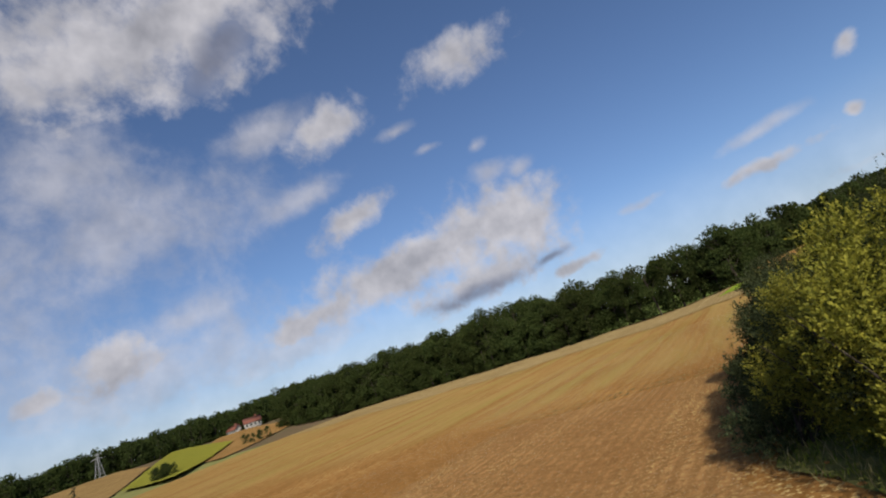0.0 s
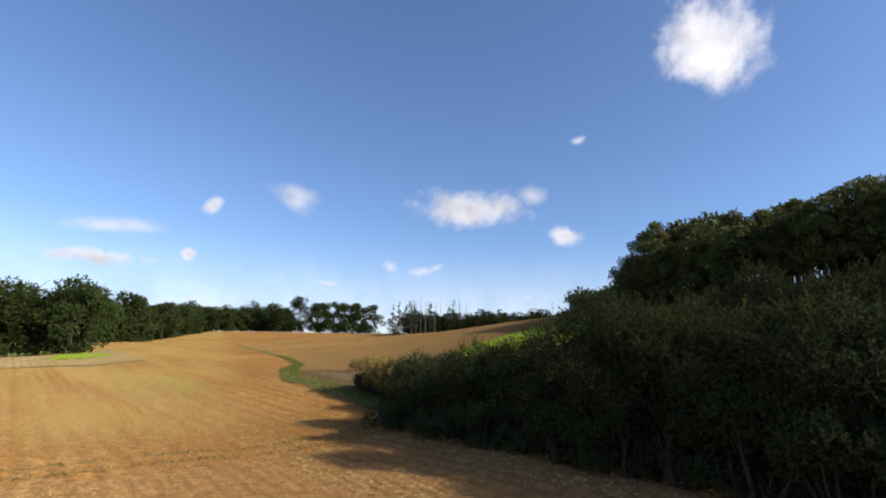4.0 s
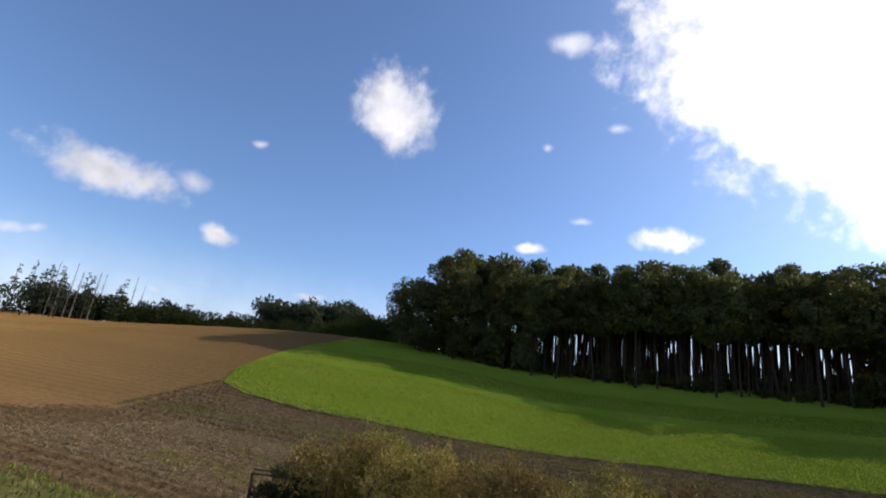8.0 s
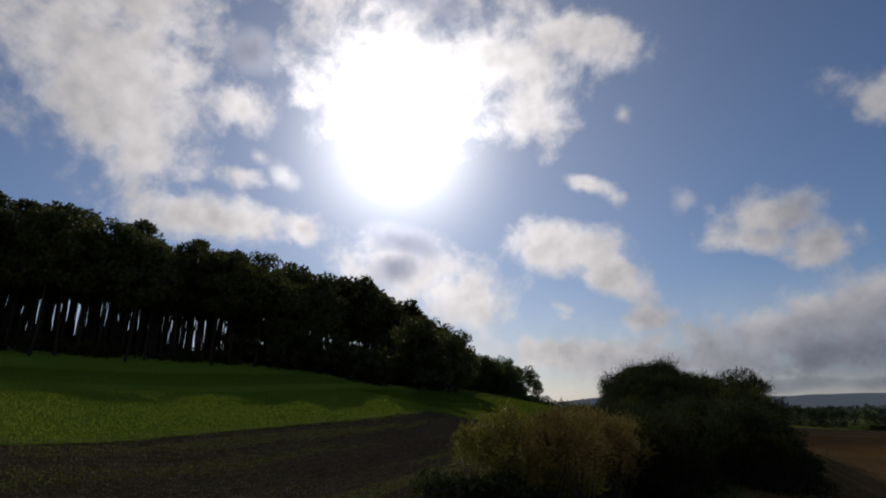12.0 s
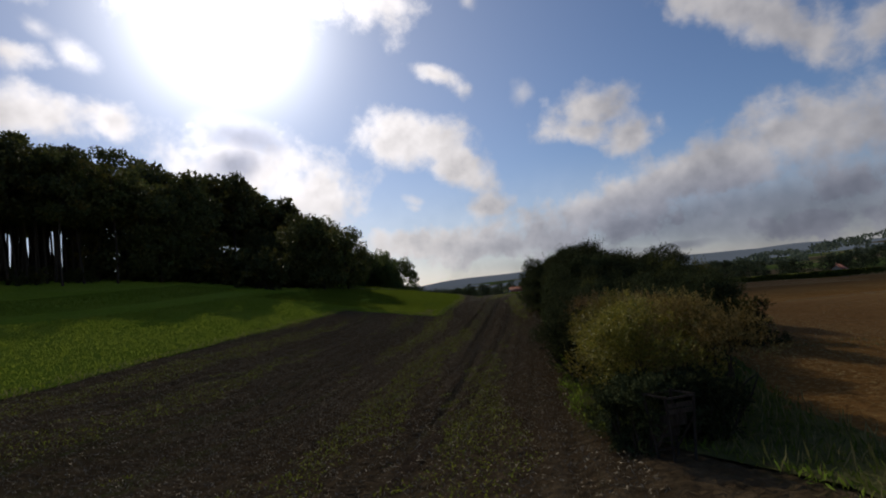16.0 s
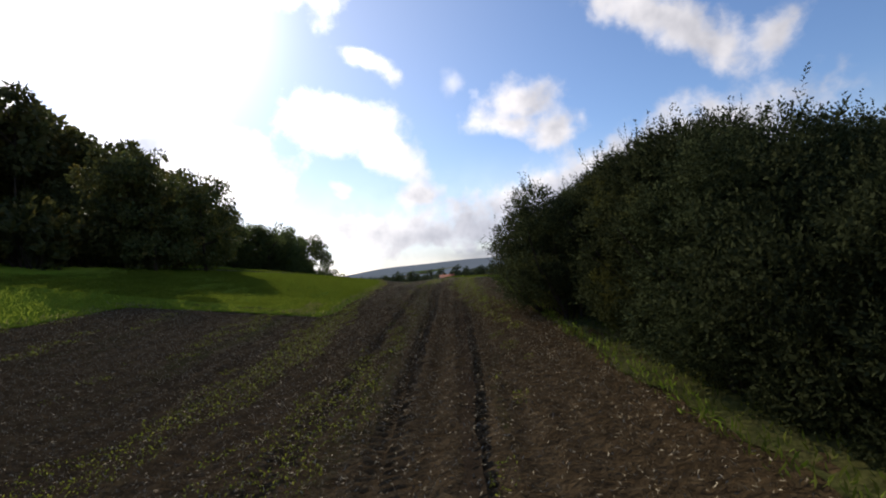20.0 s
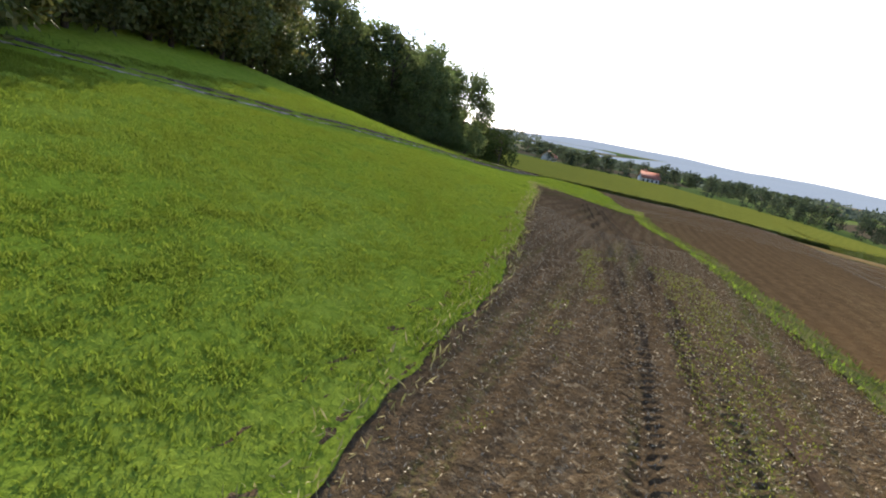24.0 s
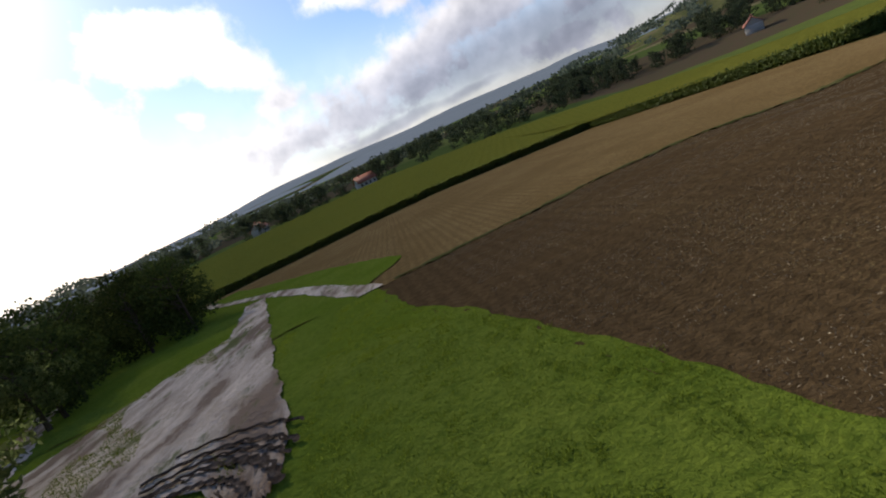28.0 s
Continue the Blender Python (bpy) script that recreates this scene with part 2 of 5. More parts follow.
facing = wmath("MAXIMUM", to_sun.outputs["Value"], 0.0)
ring = wmath("POWER", facing, 12.0)
core = wmath("POWER", facing, 90.0)
glow = wmath("ADD", wmath("MULTIPLY", ring, 1.1), wmath("MULTIPLY", core, 4.0))
shade = wmath("MULTIPLY", wmath("ADD", wmath("ADD", thick.outputs[0], wmath("MULTIPLY", lumps, 0.3)), wmath("MULTIPLY", puff, 1.3)), wmath("ADD", wmath("MULTIPLY_ADD", wmath("MULTIPLY", facing, facing), 0.42), glow))
cloud_colour = wnode("ShaderNodeMix", data_type="RGBA")
cloud_colour.inputs[6].default_value, cloud_colour.inputs[7].default_value = (0.72, 0.75, 0.9, 1), (1.0, 0.95, 0.95, 1)
plug(cloud_colour, 0, wmath("MULTIPLY", shade, 1.0, True))
cloud_light = wnode("ShaderNodeVectorMath", operation="SCALE")
rain_tint = wnode("ShaderNodeMix", data_type="RGBA", blend_type="MULTIPLY")
plug(rain_tint, 0, wmath("MULTIPLY", wmath("SUBTRACT", 1.0, gloom.outputs[0]), 1.7, True))
plug(rain_tint, 6, cloud_colour.outputs[2])
rain_tint.inputs[7].default_value = (0.84, 0.92, 1.14, 1)
plug(cloud_light, 0, rain_tint.outputs[2])
plug(cloud_light, 3, wmath("MULTIPLY", shade, gloom.outputs[0]))
sky_light = wnode("ShaderNodeVectorMath", operation="SCALE")
tone = wnode("ShaderNodeMix", data_type="RGBA", blend_type="MULTIPLY")
tone.inputs[0].default_value = 1.0
plug(tone, 6, sky.outputs[0])
tone.inputs[7].default_value = (0.93, 0.98, 1.12, 1)
plug(sky_light, 0, tone.outputs[2])
sky_light.inputs["Scale"].default_value = 0.097
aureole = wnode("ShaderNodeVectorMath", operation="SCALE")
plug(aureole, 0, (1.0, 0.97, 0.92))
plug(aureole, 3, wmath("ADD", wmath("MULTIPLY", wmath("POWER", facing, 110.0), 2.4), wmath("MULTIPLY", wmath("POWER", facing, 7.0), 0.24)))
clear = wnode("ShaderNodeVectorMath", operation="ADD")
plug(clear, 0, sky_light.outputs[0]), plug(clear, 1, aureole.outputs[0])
over = wnode("ShaderNodeMix", data_type="RGBA")
plug(over, 0, amount), plug(over, 6, clear.outputs[0]), plug(over, 7, cloud_light.outputs[0])
back = wnode("ShaderNodeBackground")
plug(back, 0, over.outputs[2])
back.inputs["Strength"].default_value = 1.0
WL.new(back.outputs[0], wnode("ShaderNodeOutputWorld").inputs[0])

# ---- materials ----


def material(name, build, rough=0.9, bump=0.0, bump_scale=20.0, detail=6.0, translucent=0.0):
    """A procedural material: build(tree) gives the colour socket; bump is relief in metres from fine noise."""
    m = bpy.data.materials.new(name)
    m.use_nodes = True
    t = m.node_tree
    p = t.nodes["Principled BSDF"]
    p.inputs["Roughness"].default_value = rough
    p.inputs["Specular IOR Level"].default_value = 0.25 if rough < 0.9 else 0.0
    p.inputs["Diffuse Roughness"].default_value = 1.0 if rough >= 0.9 else 0.0
    col = build(t)
    t.links.new(col, p.inputs["Base Color"])
    if bump:
        b = t.nodes.new("ShaderNodeBump")
        b.inputs["Strength"].default_value, b.inputs["Distance"].default_value = 1.0, bump
        t.links.new(noise_of(t, bump_scale, detail, 0.6), b.inputs["Height"])
        t.links.new(b.outputs[0], p.inputs["Normal"])
    if translucent:
        tr = t.nodes.new("ShaderNodeBsdfTranslucent")
        t.links.new(col, tr.inputs["Color"])
        mix = t.nodes.new("ShaderNodeMixShader")
        mix.inputs[0].default_value = translucent
        t.links.new(p.outputs[0], mix.inputs[1]), t.links.new(tr.outputs[0], mix.inputs[2])
        t.links.new(mix.outputs[0], t.nodes["Material Output"].inputs[0])
    return m


def place_of(t):
    return t.nodes.new("ShaderNodeNewGeometry").outputs["Position"]


def stretched(t, sx, sy, sz, turn=0.0):
    n = t.nodes.new("ShaderNodeMapping")
    n.inputs["Scale"].default_value = (sx, sy, sz)
    n.inputs["Rotation"].default_value = (0, 0, radians(turn))
    t.links.new(place_of(t), n.inputs[0])
    return n.outputs[0]


def noise_of(t, scale, detail=5.0, rough=0.55, vector=None):
    n = t.nodes.new("ShaderNodeTexNoise")
    n.inputs["Scale"].default_value, n.inputs["Detail"].default_value, n.inputs["Roughness"].default_value = scale, detail, rough
    t.links.new(vector or place_of(t), n.inputs["Vector"])
    return n.outputs["Fac"]


def span(t, value, a, b, lo=0.0, hi=1.0):
    n = t.nodes.new("ShaderNodeMapRange")
    n.interpolation_type = "SMOOTHSTEP"
    t.links.new(value, n.inputs[0])
    for i, v in ((1, a), (2, b), (3, lo), (4, hi)):
        n.inputs[i].default_value = v
    return n.outputs[0]


def blend(t, fac, a, b, mode="MIX"):
    n = t.nodes.new("ShaderNodeMix")
    n.data_type, n.blend_type = "RGBA", mode
    plug(n, 0, fac)
    plug(n, 6, a if isinstance(a, bpy.types.NodeSocket) else (*a, 1))
    plug(n, 7, b if isinstance(b, bpy.types.NodeSocket) else (*b, 1))
    return n.outputs[2]


def furrows(t, spacing, turn=0.0, wobble=0.8):
    """Lines along y, spacing metres apart."""
    n = t.nodes.new("ShaderNodeTexWave")
    n.wave_type, n.bands_direction = "BANDS", "X"
    n.inputs["Scale"].default_value, n.inputs["Distortion"].default_value = 0.314 / spacing, wobble
    n.inputs["Detail"].default_value, n.inputs["Detail Scale"].default_value = 2.0, 0.6
    t.links.new(stretched(t, 1.0, 0.12, 1.0, turn), n.inputs["Vector"])
    return n.outputs["Fac"]


# tilled: southern colour, darkened to paint soil seen against the sun
def soil(dark, light, straw, straw_amount, spacing, turn=0.0, green=None, tilled=None, reach=(-48.0, -20.0), stubble=None):
    def build(t):
        base = blend(t, span(t, noise_of(t, 0.11, 5), 0.35, 0.68), dark, light)
        fine = blend(t, span(t, noise_of(t, 3.5, 7, 0.65), 0.3, 0.75), base, tuple(c * 0.55 for c in dark))
        rows = blend(t, span(t, furrows(t, spacing, turn), 0.2, 0.9, 0.0, 0.55), fine, tuple(c * 0.7 for c in dark))
        patch = span(t, noise_of(t, 0.3, 5, 0.6, stretched(t, 1.0, 0.1, 1.0, turn)), 0.42, 0.68)
        bits = span(t, noise_of(t, 9.0, 4, 0.7), 0.52, 0.66)
        mul = t.nodes.new("ShaderNodeMath")
        mul.operation = "MULTIPLY_ADD"
        plug(mul, 0, patch), plug(mul, 1, straw_amount), plug(mul, 2, straw_amount * 0.35)
        both = t.nodes.new("ShaderNodeMath")
        both.operation = "MULTIPLY"
        plug(both, 0, mul.outputs[0]), plug(both, 1, bits)
        out = blend(t, both.outputs[0], rows, straw)
        if green:
            # volunteer seedlings in streaks along the rows
            sprout = span(t, noise_of(t, 0.55, 6, 0.7, stretched(t, 1.0, 0.07, 1.0, turn)), 0.5, 0.66, 0.0, 0.75)
            dots = t.nodes.new("ShaderNodeMath")
            dots.operation = "MULTIPLY"
            plug(dots, 0, sprout), plug(dots, 1, span(t, noise_of(t, 11.0, 3, 0.7), 0.42, 0.6))
            out = blend(t, dots.outputs[0], out, green)
        if stubble:
            # standing stubble with green regrowth north of a bare headland
            pos = t.nodes.new("ShaderNodeSeparateXYZ")
            plug(pos, 0, place_of(t))
            sway = noise_of(t, 0.09, 4)
            ahead = t.nodes.new("ShaderNodeMath")
            ahead.operation = "MULTIPLY_ADD"
            plug(ahead, 0, sway), plug(ahead, 1, 9.0), plug(ahead, 2, pos.outputs["Y"])
            aside = t.nodes.new("ShaderNodeMath")
            aside.operation = "MULTIPLY_ADD"
            plug(aside, 0, pos.outputs["Y"]), plug(aside, 1, -0.27), plug(aside, 2, pos.outputs["X"])
            wide = t.nodes.new("ShaderNodeMath")
            wide.operation = "MULTIPLY"
            plug(wide, 0, span(t, ahead.outputs[0], -4.0, 8.0)), plug(wide, 1, span(t, aside.outputs[0], -9.0, -14.0))
            comb = t.nodes.new("ShaderNodeMath")
            comb.operation = "MULTIPLY"
            plug(comb, 0, wide.outputs[0]), plug(comb, 1, span(t, noise_of(t, 0.5, 6, 0.65, stretched(t, 1.0, 0.06, 1.0, turn)), 0.3, 0.66, 0.0, 0.85))
            tint = blend(t, span(t, noise_of(t, 0.35, 5, 0.65, stretched(t, 1.0, 0.12, 1.0, turn)), 0.45, 0.62, 0.0, 0.7), stubble, (0.2, 0.17, 0.048))
            out = blend(t, comb.outputs[0], out, tint)
        if tilled:
            # southwards the soil darkens: its backlit look is put into the colour
            sep = t.nodes.new("ShaderNodeSeparateXYZ")
            plug(sep, 0, place_of(t))
            wave = t.nodes.new("ShaderNodeMath")
            wave.operation = "MULTIPLY_ADD"
            plug(wave, 0, noise_of(t, 0.05, 5)), plug(wave, 1, 30.0), plug(wave, 2, sep.outputs["Y"])
            backlit_soil = blend(t, span(t, noise_of(t, 3.5, 7, 0.65), 0.3, 0.75), tilled, tuple(c * 1.7 for c in tilled))
            backlit_soil = blend(t, span(t, furrows(t, spacing, turn), 0.2, 0.9, 0.0, 0.25), backlit_soil, tuple(c * 0.7 for c in tilled))
            backlit_soil = blend(t, span(t, both.outputs[0], 0.25, 0.9, 0.0, 0.25), backlit_soil, straw)
            out = blend(t, span(t, wave.outputs[0], *reach), backlit_soil, out)
        return out
    return build


def grassy(a, b, c, fine=1.6):
    def build(t):
        big = blend(t, span(t, noise_of(t, 0.16, 5), 0.35, 0.65), a, b)
        mid = blend(t, span(t, noise_of(t, fine, 6, 0.65), 0.4, 0.75), big, c)
        return blend(t, span(t, noise_of(t, 14.0, 4, 0.7), 0.45, 0.8, 0.0, 0.6), mid, tuple(v * 0.5 for v in a))
    return build


def leafy(a, b, tip=None, share=0.0):
    """Leaf colour, varied leaf by leaf and tree by tree."""
    def build(t):
        g = t.nodes.new("ShaderNodeNewGeometry")
        col = blend(t, g.outputs["Random Per Island"], a, b)
        o = t.nodes.new("ShaderNodeObjectInfo")
        hsv = t.nodes.new("ShaderNodeHueSaturation")
        plug(hsv, "Color", col)
        plug(hsv, "Value", span(t, o.outputs["Random"], 0.0, 1.0, 0.78, 1.2))
        plug(hsv, "Hue", span(t, o.outputs["Random"], 0.0, 1.0, 0.492, 0.508))
        out = hsv.outputs[0]
        if tip:
            out = blend(t, span(t, noise_of(t, 0.45, 3), 0.62 - share, 0.72 - share), out, tip)
        return out
    return build


def barky(a, b):
    return lambda t: blend(t, span(t, noise_of(t, 6.0, 7, 0.7, stretched(t, 3.0, 3.0, 0.5)), 0.3, 0.7), a, b)


# the tilled colours of these two paint the darker look of backlit soil
SOIL_A = material("stubble_soil_warm", soil((0.215, 0.108, 0.034), (0.3, 0.165, 0.057), (0.46, 0.36, 0.16), 0.7, 0.75, -12.0, tilled=(0.072, 0.047, 0.023), stubble=(0.235, 0.162, 0.06)), 0.95, 0.09, 6.0)
SOIL_A2 = material("tilled_soil_brown", soil((0.205, 0.118, 0.042), (0.28, 0.17, 0.065), (0.4, 0.31, 0.14), 0.5, 0.7, 4.0, tilled=(0.105, 0.066, 0.03), reach=(28.0, 70.0)), 0.95, 0.05, 7.0)
SOIL_B = material("ploughed_soil_dark", soil((0.1, 0.068, 0.036), (0.154, 0.106, 0.057), (0.22, 0.18, 0.115), 0.4, 0.6, green=(0.075, 0.1, 0.018)), 0.95, 0.14, 6.0)
STRAW = material("stubble_straw", soil((0.2, 0.13, 0.052), (0.265, 0.178, 0.076), (0.4, 0.3, 0.14), 0.6, 0.6, 20.0), 0.95, 0.04, 6.0)
MEADOW = material("meadow_grass", grassy((0.145, 0.205, 0.02), (0.185, 0.232, 0.031), (0.105, 0.155, 0.017), 4.0), 0.9, 0.06, 9.0)
# darker copy of MEADOW: shade of grass seen against the sun, in its colour
MEADOW_DARKER = material("darker_meadow_grass", grassy((0.12, 0.17, 0.019), (0.155, 0.196, 0.029), (0.082, 0.122, 0.016), 4.0), 0.9, 0.07, 7.0)
VERGE = material("rough_grass", grassy((0.085, 0.09, 0.028), (0.15, 0.135, 0.055), (0.05, 0.062, 0.018)), 0.95, 0.08, 5.0)


def patchwork(t):
    """Fields of different crops seen from far away, with darker hedges between them."""
    v = t.nodes.new("ShaderNodeTexVoronoi")
    plug(v, "Vector", stretched(t, 0.008, 0.005, 0.001, 25.0))
    v.inputs["Scale"].default_value = 1.0
    s = t.nodes.new("ShaderNodeSeparateXYZ")
    plug(s, 0, v.outputs["Color"])
    crop = blend(t, span(t, s.outputs["X"], 0.45, 0.55), (0.085, 0.115, 0.03), (0.2, 0.165, 0.085))
    crop = blend(t, span(t, s.outputs["Y"], 0.62, 0.7), crop, (0.12, 0.15, 0.035))
    crop = blend(t, span(t, s.outputs["Z"], 0.75, 0.8), crop, (0.1, 0.07, 0.045))
    return blend(t, span(t, noise_of(t, 0.3, 6, 0.65), 0.35, 0.75, 0.0, 0.5), crop, (0.06, 0.08, 0.03))


FARLAND = material("far_fields", patchwork, 0.95)


def muddy(t):
    """Pale trodden mud, its wet sheen painted into the colour, dragged along the tracks, with wet brown hollows and
    tufts of grass.
    """
    drag = stretched(t, 1.0, 0.22, 1.0, 12.0)
    pale = blend(t, span(t, noise_of(t, 2.2, 7, 0.65, drag), 0.35, 0.68), (0.46, 0.375, 0.29), (0.72, 0.615, 0.505))
    wet = blend(t, span(t, noise_of(t, 0.55, 6, 0.65, drag), 0.46, 0.6), pale, (0.25, 0.185, 0.135))
    return blend(t, span(t, noise_of(t, 0.4, 6, 0.7, drag), 0.54, 0.63, 0.0, 0.85), wet, (0.115, 0.13, 0.04))


MUD = material("pale_mud_painted_sheen", muddy, 0.9, 0.12, 3.5)
CORN = material("corn_leaves", leafy((0.045, 0.065, 0.012), (0.09, 0.11, 0.022)), 0.7, translucent=0.25)
CORN_TOP = material("corn_canopy", lambda t: blend(t, span(t, noise_of(t, 0.05, 5), 0.35, 0.65), blend(t, furrows(t, 0.75, 70.0), (0.165, 0.165, 0.027), (0.185, 0.18, 0.031)),
                    blend(t, span(t, noise_of(t, 2.2, 6, 0.7), 0.35, 0.7), (0.2, 0.195, 0.034), (0.12, 0.13, 0.02))), 0.9, 0.5, 2.0)
LEAF_HEDGE = material("hedge_leaves", leafy((0.016, 0.022, 0.009), (0.08, 0.094, 0.044), (0.11, 0.11, 0.03), 0.02), 0.9, translucent=0.25)
LEAF_RUST = material("browning_leaves", leafy((0.07, 0.055, 0.018), (0.2, 0.125, 0.04)), 0.8, translucent=0.2)
LEAF_GOLD = material("turning_leaves", leafy((0.08, 0.09, 0.016), (0.28, 0.23, 0.04)), 0.7, translucent=0.25)
LEAF_LIME = material("lime_leaves", leafy((0.12, 0.125, 0.014), (0.26, 0.235, 0.03)), 0.7, translucent=0.3)
LEAF_PALE = material("sallow_leaves", leafy((0.16, 0.13, 0.04), (0.43, 0.325, 0.115)), 0.9, translucent=0.1)
LEAF_BEECH = material("beech_leaves", leafy((0.048, 0.065, 0.02), (0.1, 0.105, 0.032), (0.14, 0.12, 0.03), 0.05), 0.7, translucent=0.3)
LEAF_WOOD = material("woodland_leaves", leafy((0.022, 0.034, 0.011), (0.052, 0.066, 0.02)), 0.9, translucent=0.15)
LEAF_ROW = material("row_tree_leaves", leafy((0.06, 0.085, 0.03), (0.12, 0.145, 0.055)), 0.9, translucent=0.5)
LEAF_FIR = material("fir_needles", leafy((0.02, 0.032, 0.018), (0.04, 0.055, 0.028)), 0.7)
BARK = material("grey_bark", barky((0.032, 0.026, 0.021), (0.085, 0.072, 0.058)), 0.9, 0.01, 30.0)
DEADWOOD = material("dead_grey_wood", barky((0.1, 0.086, 0.08), (0.2, 0.175, 0.165)), 0.9)
PLANK = material("weathered_planks", barky((0.03, 0.024, 0.018), (0.09, 0.074, 0.058)), 0.9, 0.004, 40.0)
TUFTS = material("tufted_grass", leafy((0.112, 0.165, 0.016), (0.18, 0.235, 0.034)), 0.9, translucent=0.32)
# same grass as TUFTS, brightened to paint the glow of sun behind it
SUNLIT_GRASS = material("grass_sunlit_glow", leafy((0.15, 0.21, 0.018), (0.24, 0.295, 0.045)), 0.9, translucent=0.5)
SPROUT = material("green_seedlings", leafy((0.1, 0.125, 0.016), (0.21, 0.215, 0.035)), 0.9, translucent=0.35)
BLADES = material("grass_blades", leafy((0.06, 0.085, 0.013), (0.13, 0.145, 0.03)), 0.9, translucent=0.3)
DRYBLADES = material("dry_grass_blades", leafy((0.07, 0.085, 0.02), (0.26, 0.22, 0.1)), 0.8, translucent=0.25)
STRAWBITS = material("straw_bits", leafy((0.15, 0.125, 0.08), (0.38, 0.325, 0.225)), 0.8)
# lighter than the near woods: some haze is mixed into these leaves
LEAF_FAR = material("hazed_valley_leaves", leafy((0.045, 0.06, 0.034), (0.08, 0.1, 0.055)), 0.9, translucent=0.3)
# leaf colour paled and blued: haze over the distance is painted in
FAR_WOOD = material("hazed_distant_woods", leafy((0.065, 0.085, 0.065), (0.105, 0.125, 0.095)), 0.9, translucent=0.35)
# air haze on the far hills is put into a bluish colour and a glow
FAR_HILL = material("far_hills_painted_haze", grassy((0.05, 0.065, 0.075), (0.07, 0.085, 0.09), (0.04, 0.055, 0.065)), 1.0)
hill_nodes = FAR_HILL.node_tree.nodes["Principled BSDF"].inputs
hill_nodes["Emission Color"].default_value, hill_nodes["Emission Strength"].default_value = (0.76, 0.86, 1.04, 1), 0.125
FAR_RIDGE = material("wooded_ridge", grassy((0.035, 0.05, 0.025), (0.05, 0.066, 0.03), (0.03, 0.042, 0.022)), 1.0, 2.0, 0.12)
FAR_FIELD = material("distant_fields", grassy((0.12, 0.13, 0.045), (0.17, 0.15, 0.08), (0.08, 0.1, 0.035)), 1.0)
METAL = material("grey_galvanised_steel", barky((0.3, 0.31, 0.32), (0.42, 0.43, 0.44)), 0.5)
ROOF = material("red_roof_tiles", barky((0.16, 0.06, 0.042), (0.22, 0.09, 0.062)), 0.85)
PLASTER = material("pale_plaster", barky((0.3, 0.29, 0.27), (0.4, 0.39, 0.37)), 0.9)
GLASS_DARK = material("dark_window_pane", barky((0.03, 0.035, 0.04), (0.05, 0.055, 0.06)), 0.15)

# ---- the lie of the land ----


def sm(a, b, v):
    t = np.clip((v - a) / (b - a), 0.0, 1.0)
    return t * t * (3 - 2 * t)


def land(x, y):
    """Height of the ground."""
    x, y = np.asarray(x, float), np.asarray(y, float)
    z = 2.0 + 0.3 * sm(5, 42, -y) - 0.3 * sm(42, 100, -y) - 0.085 * np.clip(-y - 100, 0, 95) - 14 * sm(350, 900, -y)
    z = z - 1.9 * sm(6, 17, -x) * sm(12, 42, -y) * (1 - sm(78, 132, -y))
    z = z + 0.04 * np.clip(y, 0, 240) * (1 - 0.5 * sm(5, 30, -x) * (1 - sm(130, 220, y))) - 0.5 * sm(6, 14, -x) * sm(-30, -10, y)
    z = z + 0.6 * sm(-4, 12, y) * sm(-8, -2, x) * (1 - sm(40, 120, y))
    z = z + 8 * np.exp(-((x - 138) / 34) ** 2 - ((y - 64) / 26) ** 2)
    z = z + (0.2 * np.clip(x - 7, 0, 40) + 2.0 * sm(40, 90, x)) * sm(-112, -62, y) * (1 - 0.4 * sm(20, 70, y))
    z = z + (0.025 * np.clip(-x - 60, 0, 190) - 0.03 * np.clip(-x - 460, 0, 400)) * sm(-60, 60, y)
    z = z - 0.045 * np.clip(-x - 2, 0, 120) * sm(40, 100, -y) * (1 - sm(300, 600, -y))
    z = z + 0.9 * sm(12, 45, -y) * (1 - sm(58, 86, -y)) * sm(-14, -2, x)
    z = z + 6.5 * sm(165, 265, -x) * sm(-40, 20, y) * (1 - sm(700, 1200, -x))
    far = np.hypot(x, y)
    z = z + 22 * sm(1800, 3600, far) * (0.65 + 0.35 * np.sin(x * 0.0021 + 1.3) * np.cos(y * 0.0017))
    return z


def rest(x, y, dz=0.0):
    return float(land(x, y)) + dz


def curve_of(*knots):
    ks, vs = [k for k, _ in knots], [v for _, v in knots]
    return lambda y: np.interp(y, ks, vs)


def wavy(v, amp, seed):
    v = np.asarray(v, float)
    return amp * (np.sin(v * 0.9 + seed) + 0.7 * np.sin(v * 2.3 + 2 * seed) + 0.5 * np.sin(v * 5.1 + 3 * seed))


meadow_edge = curve_of((-84.4, 5.8), (-84.0, 7.9), (-83.4, 11.2), (-82.6, 13.2), (-80, 13.6), (-77.4, 13.0), (-74.6, 12.1), (-71, 11.3), (-64, 10.1), (-57, 8.7), (-52.5, 7.9), (-45, 7.4), (-38, 7.1), (-30, 7.1), (-28.9, 7.6), (-28.4, 10.0), (-27.6, 14.0), (-26.6, 14.7), (-18, 15.1), (-12, 15.1), (-6.8, 14.7), (-3, 14.4), (0, 13.8), (3, 13.1), (6, 12.6), (11, 12.0), (15, 12.8), (17.6, 14.6), (19.4, 18.5), (20.8, 24), (22.2, 33))
strip_edge = curve_of((-84.4, 5.8), (-80, 5.6), (-75, 4.9), (-67.6, 3.2), (-60, 2.1), (-54, 1.0), (-48, -0.4), (-44, -1.1), (-32, -1.2), (-22, -1.3), (-12, -1.5), (-4, -1.35), (0, -1.2), (3, -1.4), (5, -2.6), (6.5, -3.5), (12, -3.7), (18, -1.4), (25, 2.4), (40, 7.0), (230, 40.0))
